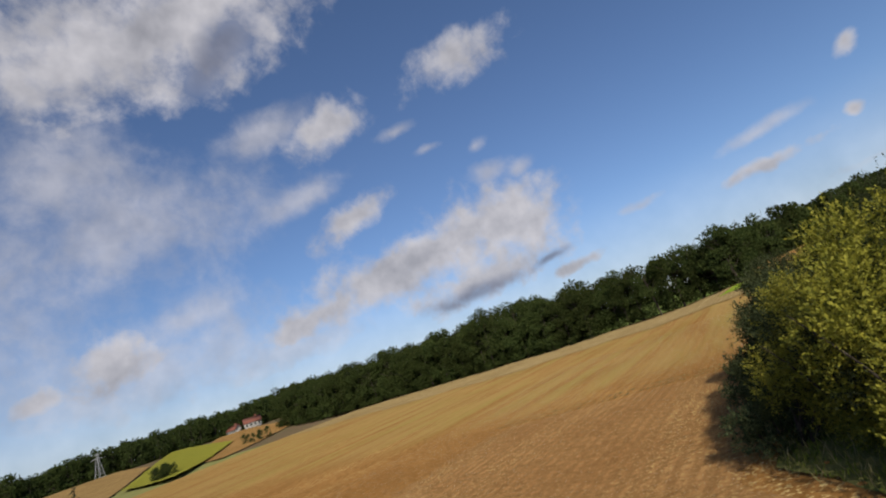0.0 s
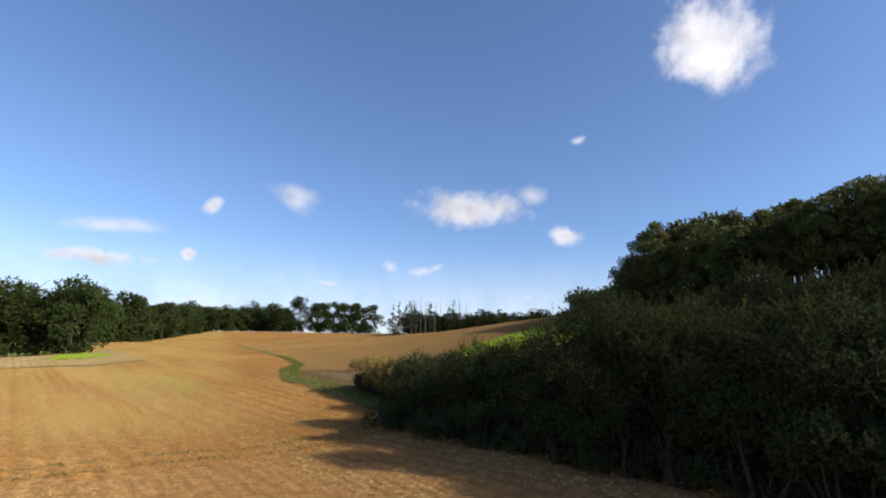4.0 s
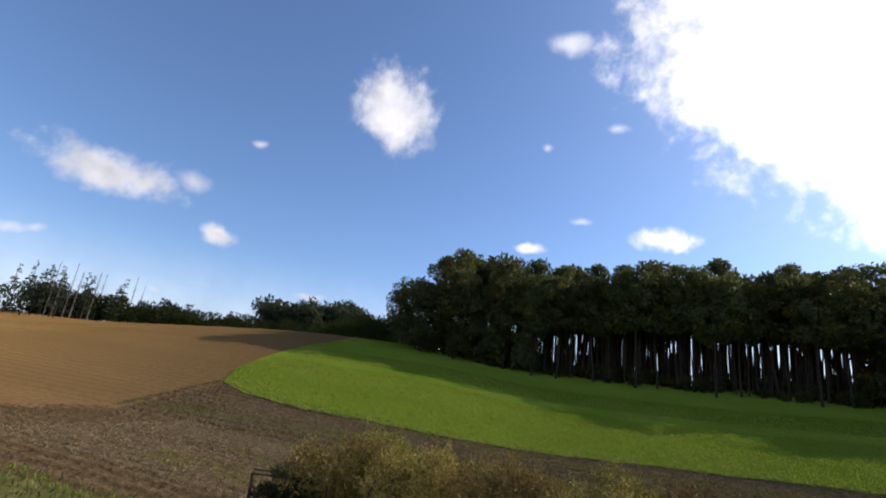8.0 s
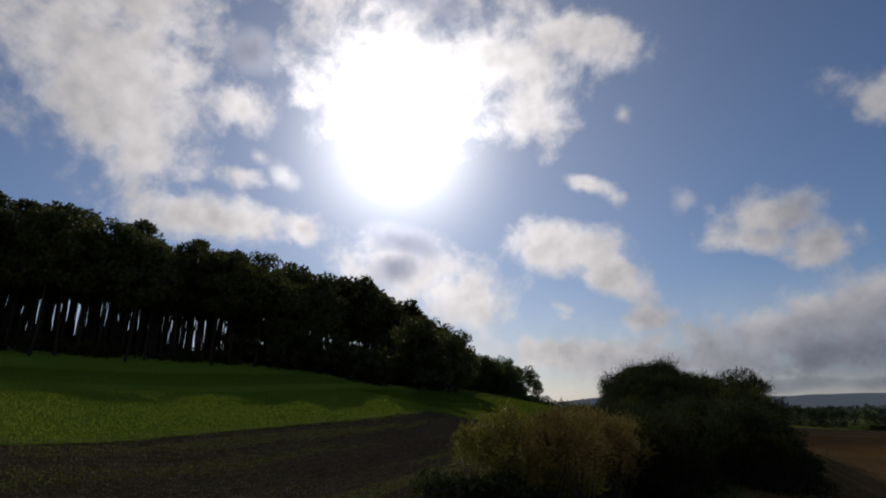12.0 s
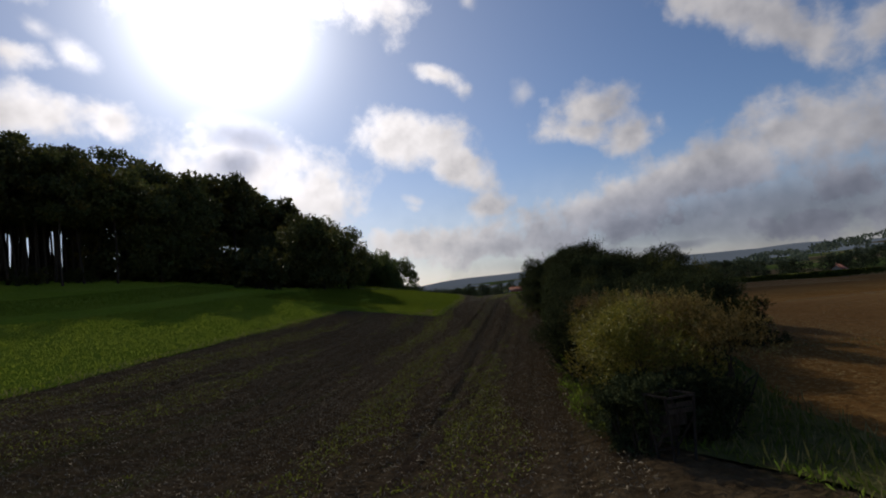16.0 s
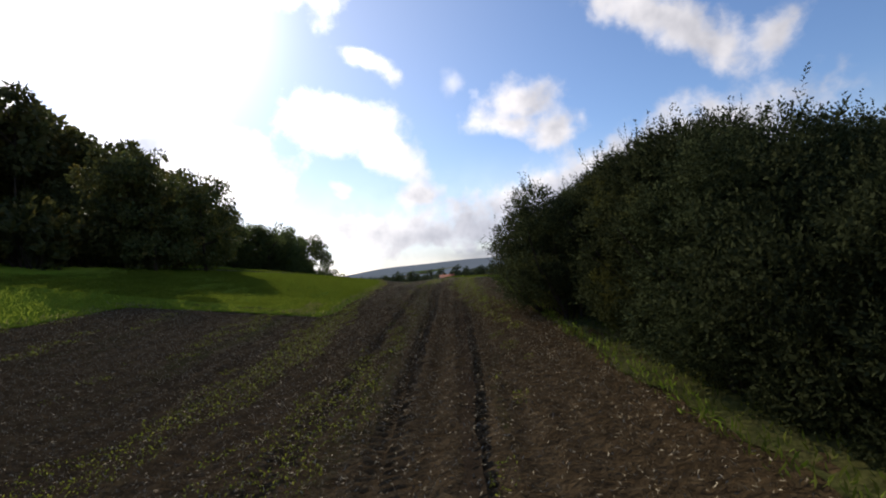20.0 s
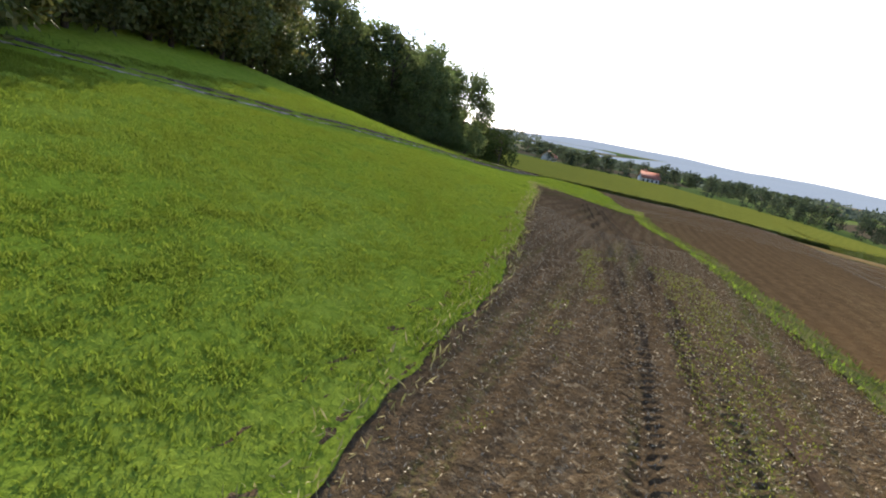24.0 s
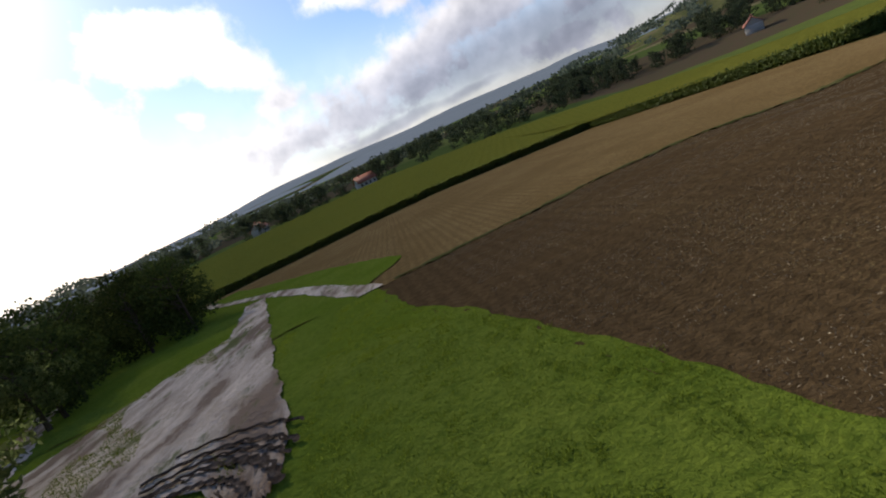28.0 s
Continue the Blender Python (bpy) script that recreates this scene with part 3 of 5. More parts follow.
field_edge = curve_of((-113, 14.0), (-105, 12.8), (-97, 9.8), (-89, 7.4), (-84, 5.0), (-75, 4.0), (-67.6, 2.3), (-60, 1.2), (-54, 0.1), (-48, -1.4), (-44, -2.2), (-34, -4.2), (-31, -6.5), (-26, -9.2), (-3, -6.2), (2, -5.2), (6, -5.0), (12, -4.9), (18, -2.8), (25, 1.4), (40, 6.2), (230, 39.5))
corn_front = curve_of((-95, -110), (-89, -113), (-52, -131), (-38, -129), (-36, -185), (12, -193), (48, -184), (110, -190))
corn_back = curve_of((-95, -113), (-88, -200), (-50, -275), (10, -305), (110, -312))
road_line = curve_of((-175, 45.0), (-162, 39.0), (-139, 25.5), (-126, 19.5), (-116, 15.8), (-113, 14.4))


def mesh_from(name, verts, faces, mat, smooth=False):
    me = bpy.data.meshes.new(name)
    verts, faces = np.asarray(verts, np.float32), np.asarray(faces, np.int32)
    n, k = faces.shape
    me.vertices.add(len(verts)), me.loops.add(n * k), me.polygons.add(n)
    me.vertices.foreach_set("co", verts.ravel())
    me.loops.foreach_set("vertex_index", faces.ravel())
    me.polygons.foreach_set("loop_start", np.arange(0, n * k, k, dtype=np.int32))
    if smooth:
        me.polygons.foreach_set("use_smooth", np.ones(n, bool))
    me.materials.append(mat)
    me.update(calc_edges=True)
    return me


def grid_faces(nu, nv):
    i = np.arange(nu * nv).reshape(nv, nu)
    return np.stack([i[:-1, :-1], i[:-1, 1:], i[1:, 1:], i[1:, :-1]], -1).reshape(-1, 4)


def sheet(name, left, right, y0, y1, nu, nv, mat, label, dz=0.0, rough=0.0, seed=1, across=False, power=1.0, drill=0.0):
    """A piece of land between two border lines. across: the borders are lines over x."""
    rng = np.random.default_rng(seed)
    v = np.linspace(y0, y1, nv)[:, None]
    u = np.linspace(0, 1, nu)[None, :] ** power
    a, b = left(v), right(v)
    s = a + (b - a) * u
    x, y = (v + 0 * s, s) if across else (s, v + 0 * s)
    z = land(x, y) + dz + rough * (rng.random(x.shape) - 0.5)
    z = z + drill * np.sin(x * 9.2 + 0.9 * np.sin(y * 0.13) + 0.5 * np.sin(y * 0.6)) * (0.6 + 0.4 * np.sin(x * 1.3 + y * 0.4))
    co = np.stack([x, y, z], -1).reshape(-1, 3)
    f = grid_faces(nu, nv)
    if across:
        f = f[:, ::-1]
    return tagged(new(name, mesh_from(name, co, f, mat, True)), label, "ground", kind="structure")


# one sheet to the horizon, laid a little lower under the fields
ax = np.concatenate([-np.geomspace(4200, 160, 26), np.linspace(-150, 130, 57), np.geomspace(140, 4200, 26)])
ay = np.concatenate([-np.geomspace(4200, 420, 22), np.linspace(-400, 260, 100), np.geomspace(275, 4200, 22)])
gx, gy = np.meshgrid(ax, ay)
near = (1 - sm(120, 160, np.abs(gx + 20))) * sm(-330, -260, gy) * (1 - sm(200, 250, gy))
tagged(new("ground", mesh_from("ground", np.stack([gx, gy, land(gx, gy) - 0.1 - 0.45 * near], -1).reshape(-1, 3), grid_faces(len(ax), len(ay)), FARLAND, True)),
       "rolling farmland reaching to the hazy hills", "ground", kind="structure")


def flat(v):
    return lambda y: v + 0 * np.asarray(y, float)


sheet("field_stubble_warm", flat(-150), lambda y: field_edge(y) + 0.6, -113, 92, 300, 420, SOIL_A, "sunlit brown stubble field with straw in rows", 0.0, 0.06, 2, power=0.45)
sheet("verge", lambda y: field_edge(y) + wavy(y, 0.08, 1), lambda y: strip_edge(y) + wavy(y, 0.1, 4), -84.5, 92, 16, 360, VERGE, "rough grass verge under the hedge", 0.03, 0.05, 3)
sheet("ploughed_strip", lambda y: strip_edge(y) - 0.6, lambda y: np.maximum(meadow_edge(y), meadow_edge(y + 1.5)) + 0.9, -85.6, 18, 170, 700, SOIL_B, "dark tilled strip with wheel tracks and straw", 0.0, 0.055, 4, drill=0.03)
sheet("ploughed_field", lambda y: strip_edge(y) - 0.6, flat(130), 17.2, 100, 120, 120, SOIL_A2, "brown tilled field rising to a ridge", 0.0, 0.05, 5)
sheet("field_north", flat(-12), flat(150), 92, 235, 60, 60, SOIL_A, "pale stubble field rising to far woods", 0.02, 0.05, 6)
sheet("meadow", lambda y: meadow_edge(y) + wavy(y, 0.05, 7), flat(95), -84.4, 22.2, 200, 430, MEADOW, "bright green mown meadow", 0.03, 0.06, 7, power=1.8)
sheet("meadow_end", lambda y: field_edge(y) + wavy(y, 0.08, 1), flat(75), -113, -83.8, 160, 90, MEADOW_DARKER, "green meadow corner by the farm track", 0.035, 0.07, 8, power=1.6)
sheet("stubble_field", flat(-112.6), corn_front, -37.5, 60, 70, 110, STRAW, "pale straw-coloured stubble field", 0.0, 0.05, 9, across=True)
sheet("meadow_corner", lambda y: road_line(y) - 6.0 * sm(-113, -122, y), flat(75), -176, -112.8, 60, 60, MEADOW_DARKER, "grass beside the farm road", 0.06, 0.1, 10)


sheet("corn_canopy", corn_front, corn_back, -95, 110, 90, 150, CORN_TOP, "closed canopy of a ripening corn field", 1.6, 0.35, 11, across=True)
# farm road, muddy turning place and rutted track
sheet("farm_road", lambda y: road_line(y) - 0.8 + wavy(y, 0.06, 2), lambda y: road_line(y) + 0.9 + wavy(y, 0.06, 5), -176, -112.6, 14, 130, MUD, "pale gravel farm road", 0.1, 0.04, 12)
mud_near = curve_of((-139, 26.5), (-118.5, 21.8), (-105, 18.8), (-98.5, 17.0), (-97.2, 16.9), (-96, 16.9), (-94.5, 16.9))
mud_far = curve_of((-139, 28.6), (-121, 25.4), (-113, 30.3), (-107, 31.8), (-102, 28.2), (-98.5, 23.2), (-96, 18.8), (-94.5, 17.6))
sheet("muddy_turning_place", lambda y: mud_near(y) + wavy(y, 0.07, 3), lambda y: mud_far(y) + wavy(y, 0.09, 6), -139, -94.5, 40, 150, MUD, "churned pale mud where the farm tracks meet", 0.12, 0.1, 13)
track_line = curve_of((-96, 17.6), (-90, 17.4), (-80, 17.5), (-72, 17.0), (-65, 17.6), (-60, 18.8), (-56, 20.6), (-50, 23.4), (-42, 26.6))
TRODDEN = material("trodden_muddy_grass", lambda t: blend(t, span(t, noise_of(t, 0.9, 6, 0.7, stretched(t, 1.0, 0.2, 1.0, 8.0)), 0.42, 0.6), (0.17, 0.13, 0.102), (0.085, 0.085, 0.035)), 1.0, 0.08, 4.0)
# dark wet earth; on the meadow track it also paints the shaded rut
RUT = material("wet_ruts_painted_shade", lambda t: blend(t, span(t, noise_of(t, 3.0, 7, 0.65), 0.4, 0.62), (0.055, 0.041, 0.031), (0.13, 0.1, 0.078)), 0.95, 0.1, 5.0)
sheet("track_mud", lambda y: track_line(y) - 0.5 + wavy(y, 0.12, 3), lambda y: track_line(y) + 0.7 + wavy(y, 0.12, 8), -97, -74, 8, 150, TRODDEN, "trodden brown mud between the wheel ruts", 0.075, 0.05, 26)
# pale flecks paint the water's glints on this matt rut
WETRUT = material("wet_rut_painted_glints", lambda t: blend(t, span(t, noise_of(t, 2.5, 7, 0.65), 0.4, 0.6), (0.045, 0.036, 0.028), (0.26, 0.225, 0.195)), 0.95, 0.08, 4.0)
for side, wide, mat in ((0.75, 0.46, RUT), (-0.15, 0.22, WETRUT)):
    for y0, y1, up in ((-97, -74, 0.105), (-74, -46, 0.05)):
        sheet("track_rut", lambda y: track_line(y) + side - wide * 0.5 + wavy(y, 0.04, side), lambda y: track_line(y) + side + wide * 0.5 + wavy(y, 0.05, side + 2), y0, y1, 6, 110, mat, "wet wheel rut across the meadow, shade and glints painted in", up, 0.05, 14)
sheet("puddled_path", lambda y: 33.4 - 0.5 * (y + 110) + wavy(y, 0.2, 1), lambda y: 35.8 - 0.5 * (y + 110) + wavy(y, 0.2, 4), -130, -107, 8, 70, MUD, "wet gravel path under the trees", 0.1, 0.06, 16)
sheet("field_margin", lambda x: -113.2 + wavy(x, 0.12, 3), lambda x: -112.7 + wavy(x, 0.12, 5), -37.5, 13, 5, 160, VERGE, "grassy margin between two fields", 0.06, 0.1, 19, across=True)


def ribbon(name, centre, radius, a0, a1, wide, mat, label, dz):
    """A curved wheel rut on the ground."""
    k = np.linspace(radians(a0), radians(a1), 70)[:, None]
    r = radius + np.linspace(-wide / 2, wide / 2, 5)[None, :] + 0.05 * np.sin(k * 40)
    x, y = centre[0] + r * np.cos(k), centre[1] + r * np.sin(k)
    z = land(x, y) + dz + np.array([0.03, -0.01, -0.02, -0.01, 0.03])[None, :]
    return tagged(new(name, mesh_from(name, np.stack([x, y, z], -1).reshape(-1, 3), grid_faces(5, 70), mat, True)), label, "rut", kind="structure")


for centre, radius, a0, a1, wide in (((19.6, -94.2), 2.9, 190, 300, 0.3), ((19.6, -94.2), 2.2, 195, 300, 0.22), ((19.7, -94.1), 3.5, 210, 290, 0.14), ((20.0, -93.8), 4.3, 215, 285, 0.2), ((20.0, -93.8), 5.0, 225, 275, 0.12)):
    ribbon("mud_rut", centre, radius, a0, a1, wide, RUT, "dark curved wheel rut in pale mud", 0.17)
# crops on the slope west of the stubble field
sheet("field_west_brown", lambda y: -176 - 1.25 * (y - 50), lambda y: -160 - 0.62 * (y - 50), 58, 126, 30, 30, SOIL_A2, "bare brown field beside the far farm", 0.35, 0.05, 21)
sheet("field_west_green", lambda y: -182 - 1.35 * (y - 36), lambda y: -152 - 1.05 * (y - 36), 36, 92, 30, 30, CORN_TOP, "small square of green crop", 0.9, 0.25, 22)
sheet("field_west_tan", flat(-300), lambda y: -186 - 1.35 * (y - 36), 0, 66, 40, 30, STRAW, "pale tan stubble on the western slope", 0.35, 0.05, 23)
# darker soil colour for the rut along the strip
PRESSED = material("pressed_dark_soil", lambda t: blend(t, span(t, noise_of(t, 4.0, 7, 0.65), 0.35, 0.7), (0.055, 0.037, 0.022), (0.105, 0.07, 0.038)), 0.95, 0.03, 9.0)
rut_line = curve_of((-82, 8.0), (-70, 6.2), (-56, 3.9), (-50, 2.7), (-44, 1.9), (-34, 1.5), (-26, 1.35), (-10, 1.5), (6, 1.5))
sheet("wheel_rut", lambda y: rut_line(y) - 0.13 + wavy(y, 0.03, 2), lambda y: rut_line(y) + 0.13 + wavy(y, 0.03, 5), -82, 6, 5, 400, PRESSED, "dark wheel rut along the tilled strip", 0.022, 0.03, 24)
SEEDBED = material("worked_orange_soil", soil((0.2, 0.108, 0.042), (0.285, 0.168, 0.07), (0.46, 0.36, 0.16), 0.5, 0.5, -6.4), 0.95, 0.035, 9.0)


def seed_rows(y0, y1, pitch, lean, deep):
    """Drilled rows in the bare soil beside the hedge: low crumbling ridges."""
    v = np.linspace(y0, y1, 300)[:, None]
    a, b = -27.0 + 0 * v, field_edge(v) - 0.35
    x = a + (b - a) * np.linspace(0, 1, 420)[None, :]
    y = v + 0 * x
    r = np.random.default_rng(63)
    ease = sm(0, 2.5, v - y0) * sm(0, 3.0, y1 - v) * sm(0, 4.0, x - a) * sm(0, 0.8, b - x)
    ridge = np.maximum(np.sin(2 * np.pi * (x - lean * y + 0.06 * np.sin(y * 0.7)) / pitch), -0.35)
    crumble = 0.5 + 0.5 * np.sin(x * 1.7 + y * 0.9) * np.sin(y * 0.53 - x * 0.4)
    z = land(x, y) - 0.03 + 0.075 * ease + deep * ease * ridge * (0.35 + 0.65 * crumble) + 0.03 * (r.random(x.shape) - 0.5) * ease
    return tagged(new("seed_rows", mesh_from("seed_rows", np.stack([x, y, z], -1).reshape(-1, 3), grid_faces(420, 300), SEEDBED, True)),
                  "drilled rows of crumbly orange-brown soil", "ground", kind="structure")


seed_rows(-33.0, -7.0, 0.26, 0.113, 0.013)
sheet("grass_corner", lambda y: -17 + 0.1 * (y - 62) + wavy(y, 0.2, 3), lambda y: -9.2 - 0.15 * (y - 62) + wavy(y, 0.2, 5), 62, 80, 20, 30, MEADOW, "green grass corner below the wood", 0.1, 0.1, 27)
STUBBLE_PALE = material("pale_yellow_stubble", soil((0.215, 0.155, 0.07), (0.285, 0.21, 0.1), (0.44, 0.37, 0.19), 0.6, 0.75, -12.0), 0.95, 0.05, 5.0)
sheet("stubble_band", lambda x: 46 - 0.16 * (x + 10) + wavy(x * 0.2, 1.2, 2), lambda x: 83 - 0.16 * (x + 10), -148, -8, 20, 160, STUBBLE_PALE, "pale yellow stubble along the wood", 0.06, 0.04, 25, across=True)

# ---- building plants ----


def part(name, me, parent, label=""):
    ob = new(name, me)
    ob.parent = parent
    return tagged(ob, label)


def tubes(lines, sides=6):
    """Tapered limbs: each line is a list of (x, y, z, radius)."""
    vs, fs = [], []
    for line in lines:
        p = np.array(line, float)
        base = sum(len(v) for v in vs)
        d = np.gradient(p[:, :3], axis=0)
        d /= np.linalg.norm(d, axis=1)[:, None] + 1e-9
        a = np.cross(d, [0.31, 0.95, 0.05])
        a /= np.linalg.norm(a, axis=1)[:, None] + 1e-9
        b = np.cross(d, a)
        ang = np.linspace(0, 2 * np.pi, sides, endpoint=False)
        ring = p[:, None, :3] + p[:, None, 3:4] * (np.cos(ang)[None, :, None] * a[:, None] + np.sin(ang)[None, :, None] * b[:, None])
        vs.append(ring.reshape(-1, 3))
        for i in range(len(p) - 1):
            for j in range(sides):
                k = (j + 1) % sides
                fs.append((base + i * sides + j, base + i * sides + k, base + (i + 1) * sides + k, base + (i + 1) * sides + j))
    return np.concatenate(vs), np.array(fs)


def limb(rng, start, way, length, r0, r1, bend=0.25, steps=6):
    p, w = np.array(start, float), np.array(way, float)
    w /= np.linalg.norm(w)
    out = []
    for i in range(steps + 1):
        f = i / steps
        out.append((*p, r0 + (r1 - r0) * f))
        w = w + rng.normal(0, bend, 3) * 0.35 + np.array([0, 0, 0.04])
        w /= np.linalg.norm(w)
        p = p + w * length / steps
    return out


def leaves(rng, at, out, size, flop=0.8, slim=0.55):
    """A bent diamond leaf or spray at each point; out is the way it leans."""
    n = len(at)
    d = out + rng.normal(0, flop, (n, 3))
    d /= np.linalg.norm(d, axis=1)[:, None] + 1e-9
    s = np.cross(d, rng.normal(0, 1, (n, 3)))
    s /= np.linalg.norm(s, axis=1)[:, None] + 1e-9
    k = np.cross(d, s)
    z = size * rng.uniform(0.6, 1.3, (n, 1))
    q = np.stack([at, at + d * z * 0.5 + s * z * slim * 0.5 + k * z * 0.1, at + d * z, at + d * z * 0.5 - s * z * slim * 0.5 + k * z * 0.1], 1)
    return q.reshape(-1, 3), np.arange(4 * n).reshape(n, 4)


def clumps(rng, centres, radii, n, squash=0.8, shell=0.45):
    """Points about the skins of many clumps, with the way outwards."""
    radii = np.asarray(radii)
    pick = rng.choice(len(centres), n, p=radii ** 2 / (radii ** 2).sum())
    d = rng.normal(0, 1, (n, 3))
    d /= np.linalg.norm(d, axis=1)[:, None]
    r = radii[pick] * (1 - shell * rng.random(n) ** 1.6)
    return np.asarray(centres)[pick] + d * r[:, None] * [1, 1, squash], d


def crown_centres(rng, n, base, top, wide, power=0.75, fat=0.45):
    """Clump centres in a rounded crown between two heights."""
    out = []
    while len(out) < n:
        h = rng.random()
        a = rng.uniform(0, 2 * np.pi)
        prof = math.sin(math.pi * min(0.98, max(0.02, h * 0.86 + 0.1))) ** power
        r = wide * prof * rng.random() ** fat
        out.append((r * math.cos(a), r * math.sin(a), base + (top - base) * h))
    return np.array(out)


def plant(name, wood, leaf_sets, label, category="tree", wood_name="trunk", bark=None):
    """An Empty at the foot with the wood and the crown as parts."""
    root = tagged(new(name), label, category)
    v, f = tubes(wood)
    part(wood_name, mesh_from(wood_name, v, f, bark or BARK, True), root)
    for pname, (v, f), mat in leaf_sets:
        part(pname, mesh_from(pname, v, f, mat), root)
    return root


def sprays(rng, at, out, each, length, size, slim=0.5):
    """Leafy twigs: at each point a short rising twig with leaves to both sides."""
    n = len(at)
    axis = out * 0.7 + rng.normal(0, 0.35, (n, 3)) + [0, 0, 0.55]
    axis /= np.linalg.norm(axis, axis=1)[:, None] + 1e-9
    side = np.cross(axis, rng.normal(0, 1, (n, 3)))
    side /= np.linalg.norm(side, axis=1)[:, None] + 1e-9
    f = np.linspace(0.05, 1.0, each)[None, :, None]
    flip = np.where(np.arange(each) % 2, 1.0, -1.0)[None, :, None]
    reach = (length * rng.uniform(0.5, 1.25, n))[:, None, None]
    p = at[:, None] + axis[:, None] * reach * f + [0, 0, -0.12] * reach * f * f
    lead = axis[:, None] * 0.7 + side[:, None] * flip * (1.05 - 0.6 * f)
    return leaves(rng, p.reshape(-1, 3), lead.reshape(-1, 3), size, 0.22, slim)


def shrub(seed, high, wide, mat, label, n=9000, size=0.11, clump=26, low=0.25, shoots=50, category="shrub", name="shrub", twig=0.34):
    rng = np.random.default_rng(seed)
    wood = []
    for i in range(11):
        a = rng.uniform(0, 2 * np.pi)
        lean = rng.uniform(0.15, 0.75)
        wood.append(limb(rng, (0.25 * math.cos(a), 0.25 * math.sin(a), -0.15), (lean * math.cos(a), lean * math.sin(a), 1), high * rng.uniform(0.5, 0.85), 0.045, 0.008))
    c = crown_centres(rng, clump, high * low, high * 0.9, wide * 0.5, 0.42, 0.4)
    r = rng.uniform(0.15, 0.28, len(c)) * wide * 0.55
    p, d = clumps(rng, c, r, n // 9)
    p[:, 2] = np.maximum(p[:, 2], 0.08)
    v, f = sprays(rng, p, d, 9, twig * min(1.0, high / 3.0), size)
    # upright leafy shoots that fray the outline
    k = rng.integers(len(c), size=shoots * 2)
    top = c[k] + rng.normal(0, 0.6, (len(k), 3)) * r[k][:, None]
    top[:, 2] = c[k][:, 2] + r[k] * 0.55
    v2, f2 = sprays(rng, top, np.tile([0, 0, 1.2], (len(k), 1)), 15, 0.62 * min(1.0, high / 3.5), size * 0.9)
    return plant(name, wood, [("foliage", (np.concatenate([v, v2]), np.concatenate([f, f2 + len(v)])), mat)], label, category, "stem")


def broadleaf(seed, high, wide, bare, mat, label, n=2600, size=0.42, clump=34, girth=0.22, name="tree", power=0.6):
    rng = np.random.default_rng(seed)
    trunk = limb(rng, (0, 0, -0.3), (rng.normal(0, 0.03), rng.normal(0, 0.03), 1), high * 0.86, girth, girth * 0.18, 0.05, 9)
    wood = [trunk]
    for i in range(12):
        k = trunk[rng.integers(3, 9)]
        if k[2] < bare * 0.85:
            continue
        a = rng.uniform(0, 2 * np.pi)
        wood.append(limb(rng, k[:3], (math.cos(a), math.sin(a), rng.uniform(0.3, 1.0)), wide * rng.uniform(0.3, 0.5), girth * 0.35, 0.02, 0.3, 5))
    c = crown_centres(rng, clump, bare, high * 0.95, wide * 0.5, power, 0.42)
    r = rng.uniform(0.16, 0.3, len(c)) * wide * 0.55
    p, d = clumps(rng, c, r, n, 0.75)
    keep = p[:, 2] > bare * 0.8
    return plant(name, wood, [("crown", leaves(rng, p[keep], d[keep] * 0.6, size), mat)], label)


def conifer(seed, high, wide, mat, label, n=900, size=0.5, dead=False):
    rng = np.random.default_rng(seed)
    wood = [limb(rng, (0, 0, -0.3), (0, 0, 1), high, high * 0.014, 0.02, 0.015, 8)]
    pts, ways = [], []
    for i in range(34):
        h = rng.uniform(0.2 if not dead else 0.45, 0.98)
        a = rng.uniform(0, 2 * np.pi)
        ln = wide * (1.05 - h) * rng.uniform(0.6, 1.1) * 0.7
        line = limb(rng, (0, 0, h * high), (math.cos(a), math.sin(a), -0.12), ln, 0.03, 0.01, 0.1, 3)
        wood.append(line)
        m = max(3, int(n / 34 * (1.3 - h)))
        f = rng.random(m)[:, None]
        a0, a1 = np.array(line[0][:3]), np.array(line[-1][:3])
        pts.append(a0 + (a1 - a0) * f + rng.normal(0, 0.16 * size, (m, 3)))
        ways.append(np.tile((a1 - a0) / (ln + 1e-6), (m, 1)))
    sets = [] if dead else [("needles", leaves(rng, np.concatenate(pts), np.concatenate(ways), size, 0.5), mat)]
    return plant("conifer" if not dead else "dead_tree", wood, sets, label, "tree", bark=DEADWOOD if dead else BARK)


def scatter(protos, spots, seed, lo=0.85, hi=1.15, group="", lift=0.0):
    """Stand copies of the first plants at the spots; the first of each kind goes to a spot of its own."""
    rng = np.random.default_rng(seed)
    for i, (x, y) in enumerate(spots):
        k = i % len(protos)
        s = rng.uniform(lo, hi)
        m = pose(x, y, rest(x, y, lift), 0, 0, rng.uniform(0, 360)) @ Matrix.Diagonal((s, s, s * rng.uniform(0.93, 1.07), 1))
        if not protos[k].get("placed"):
            protos[k]["placed"] = True
            protos[k].matrix_basis = m
            ob = protos[k]
        else:
            ob = copy_thing(protos[k], Matrix.Identity(4))
            ob.matrix_basis = m
        if group:
            tagged(ob, group=group)


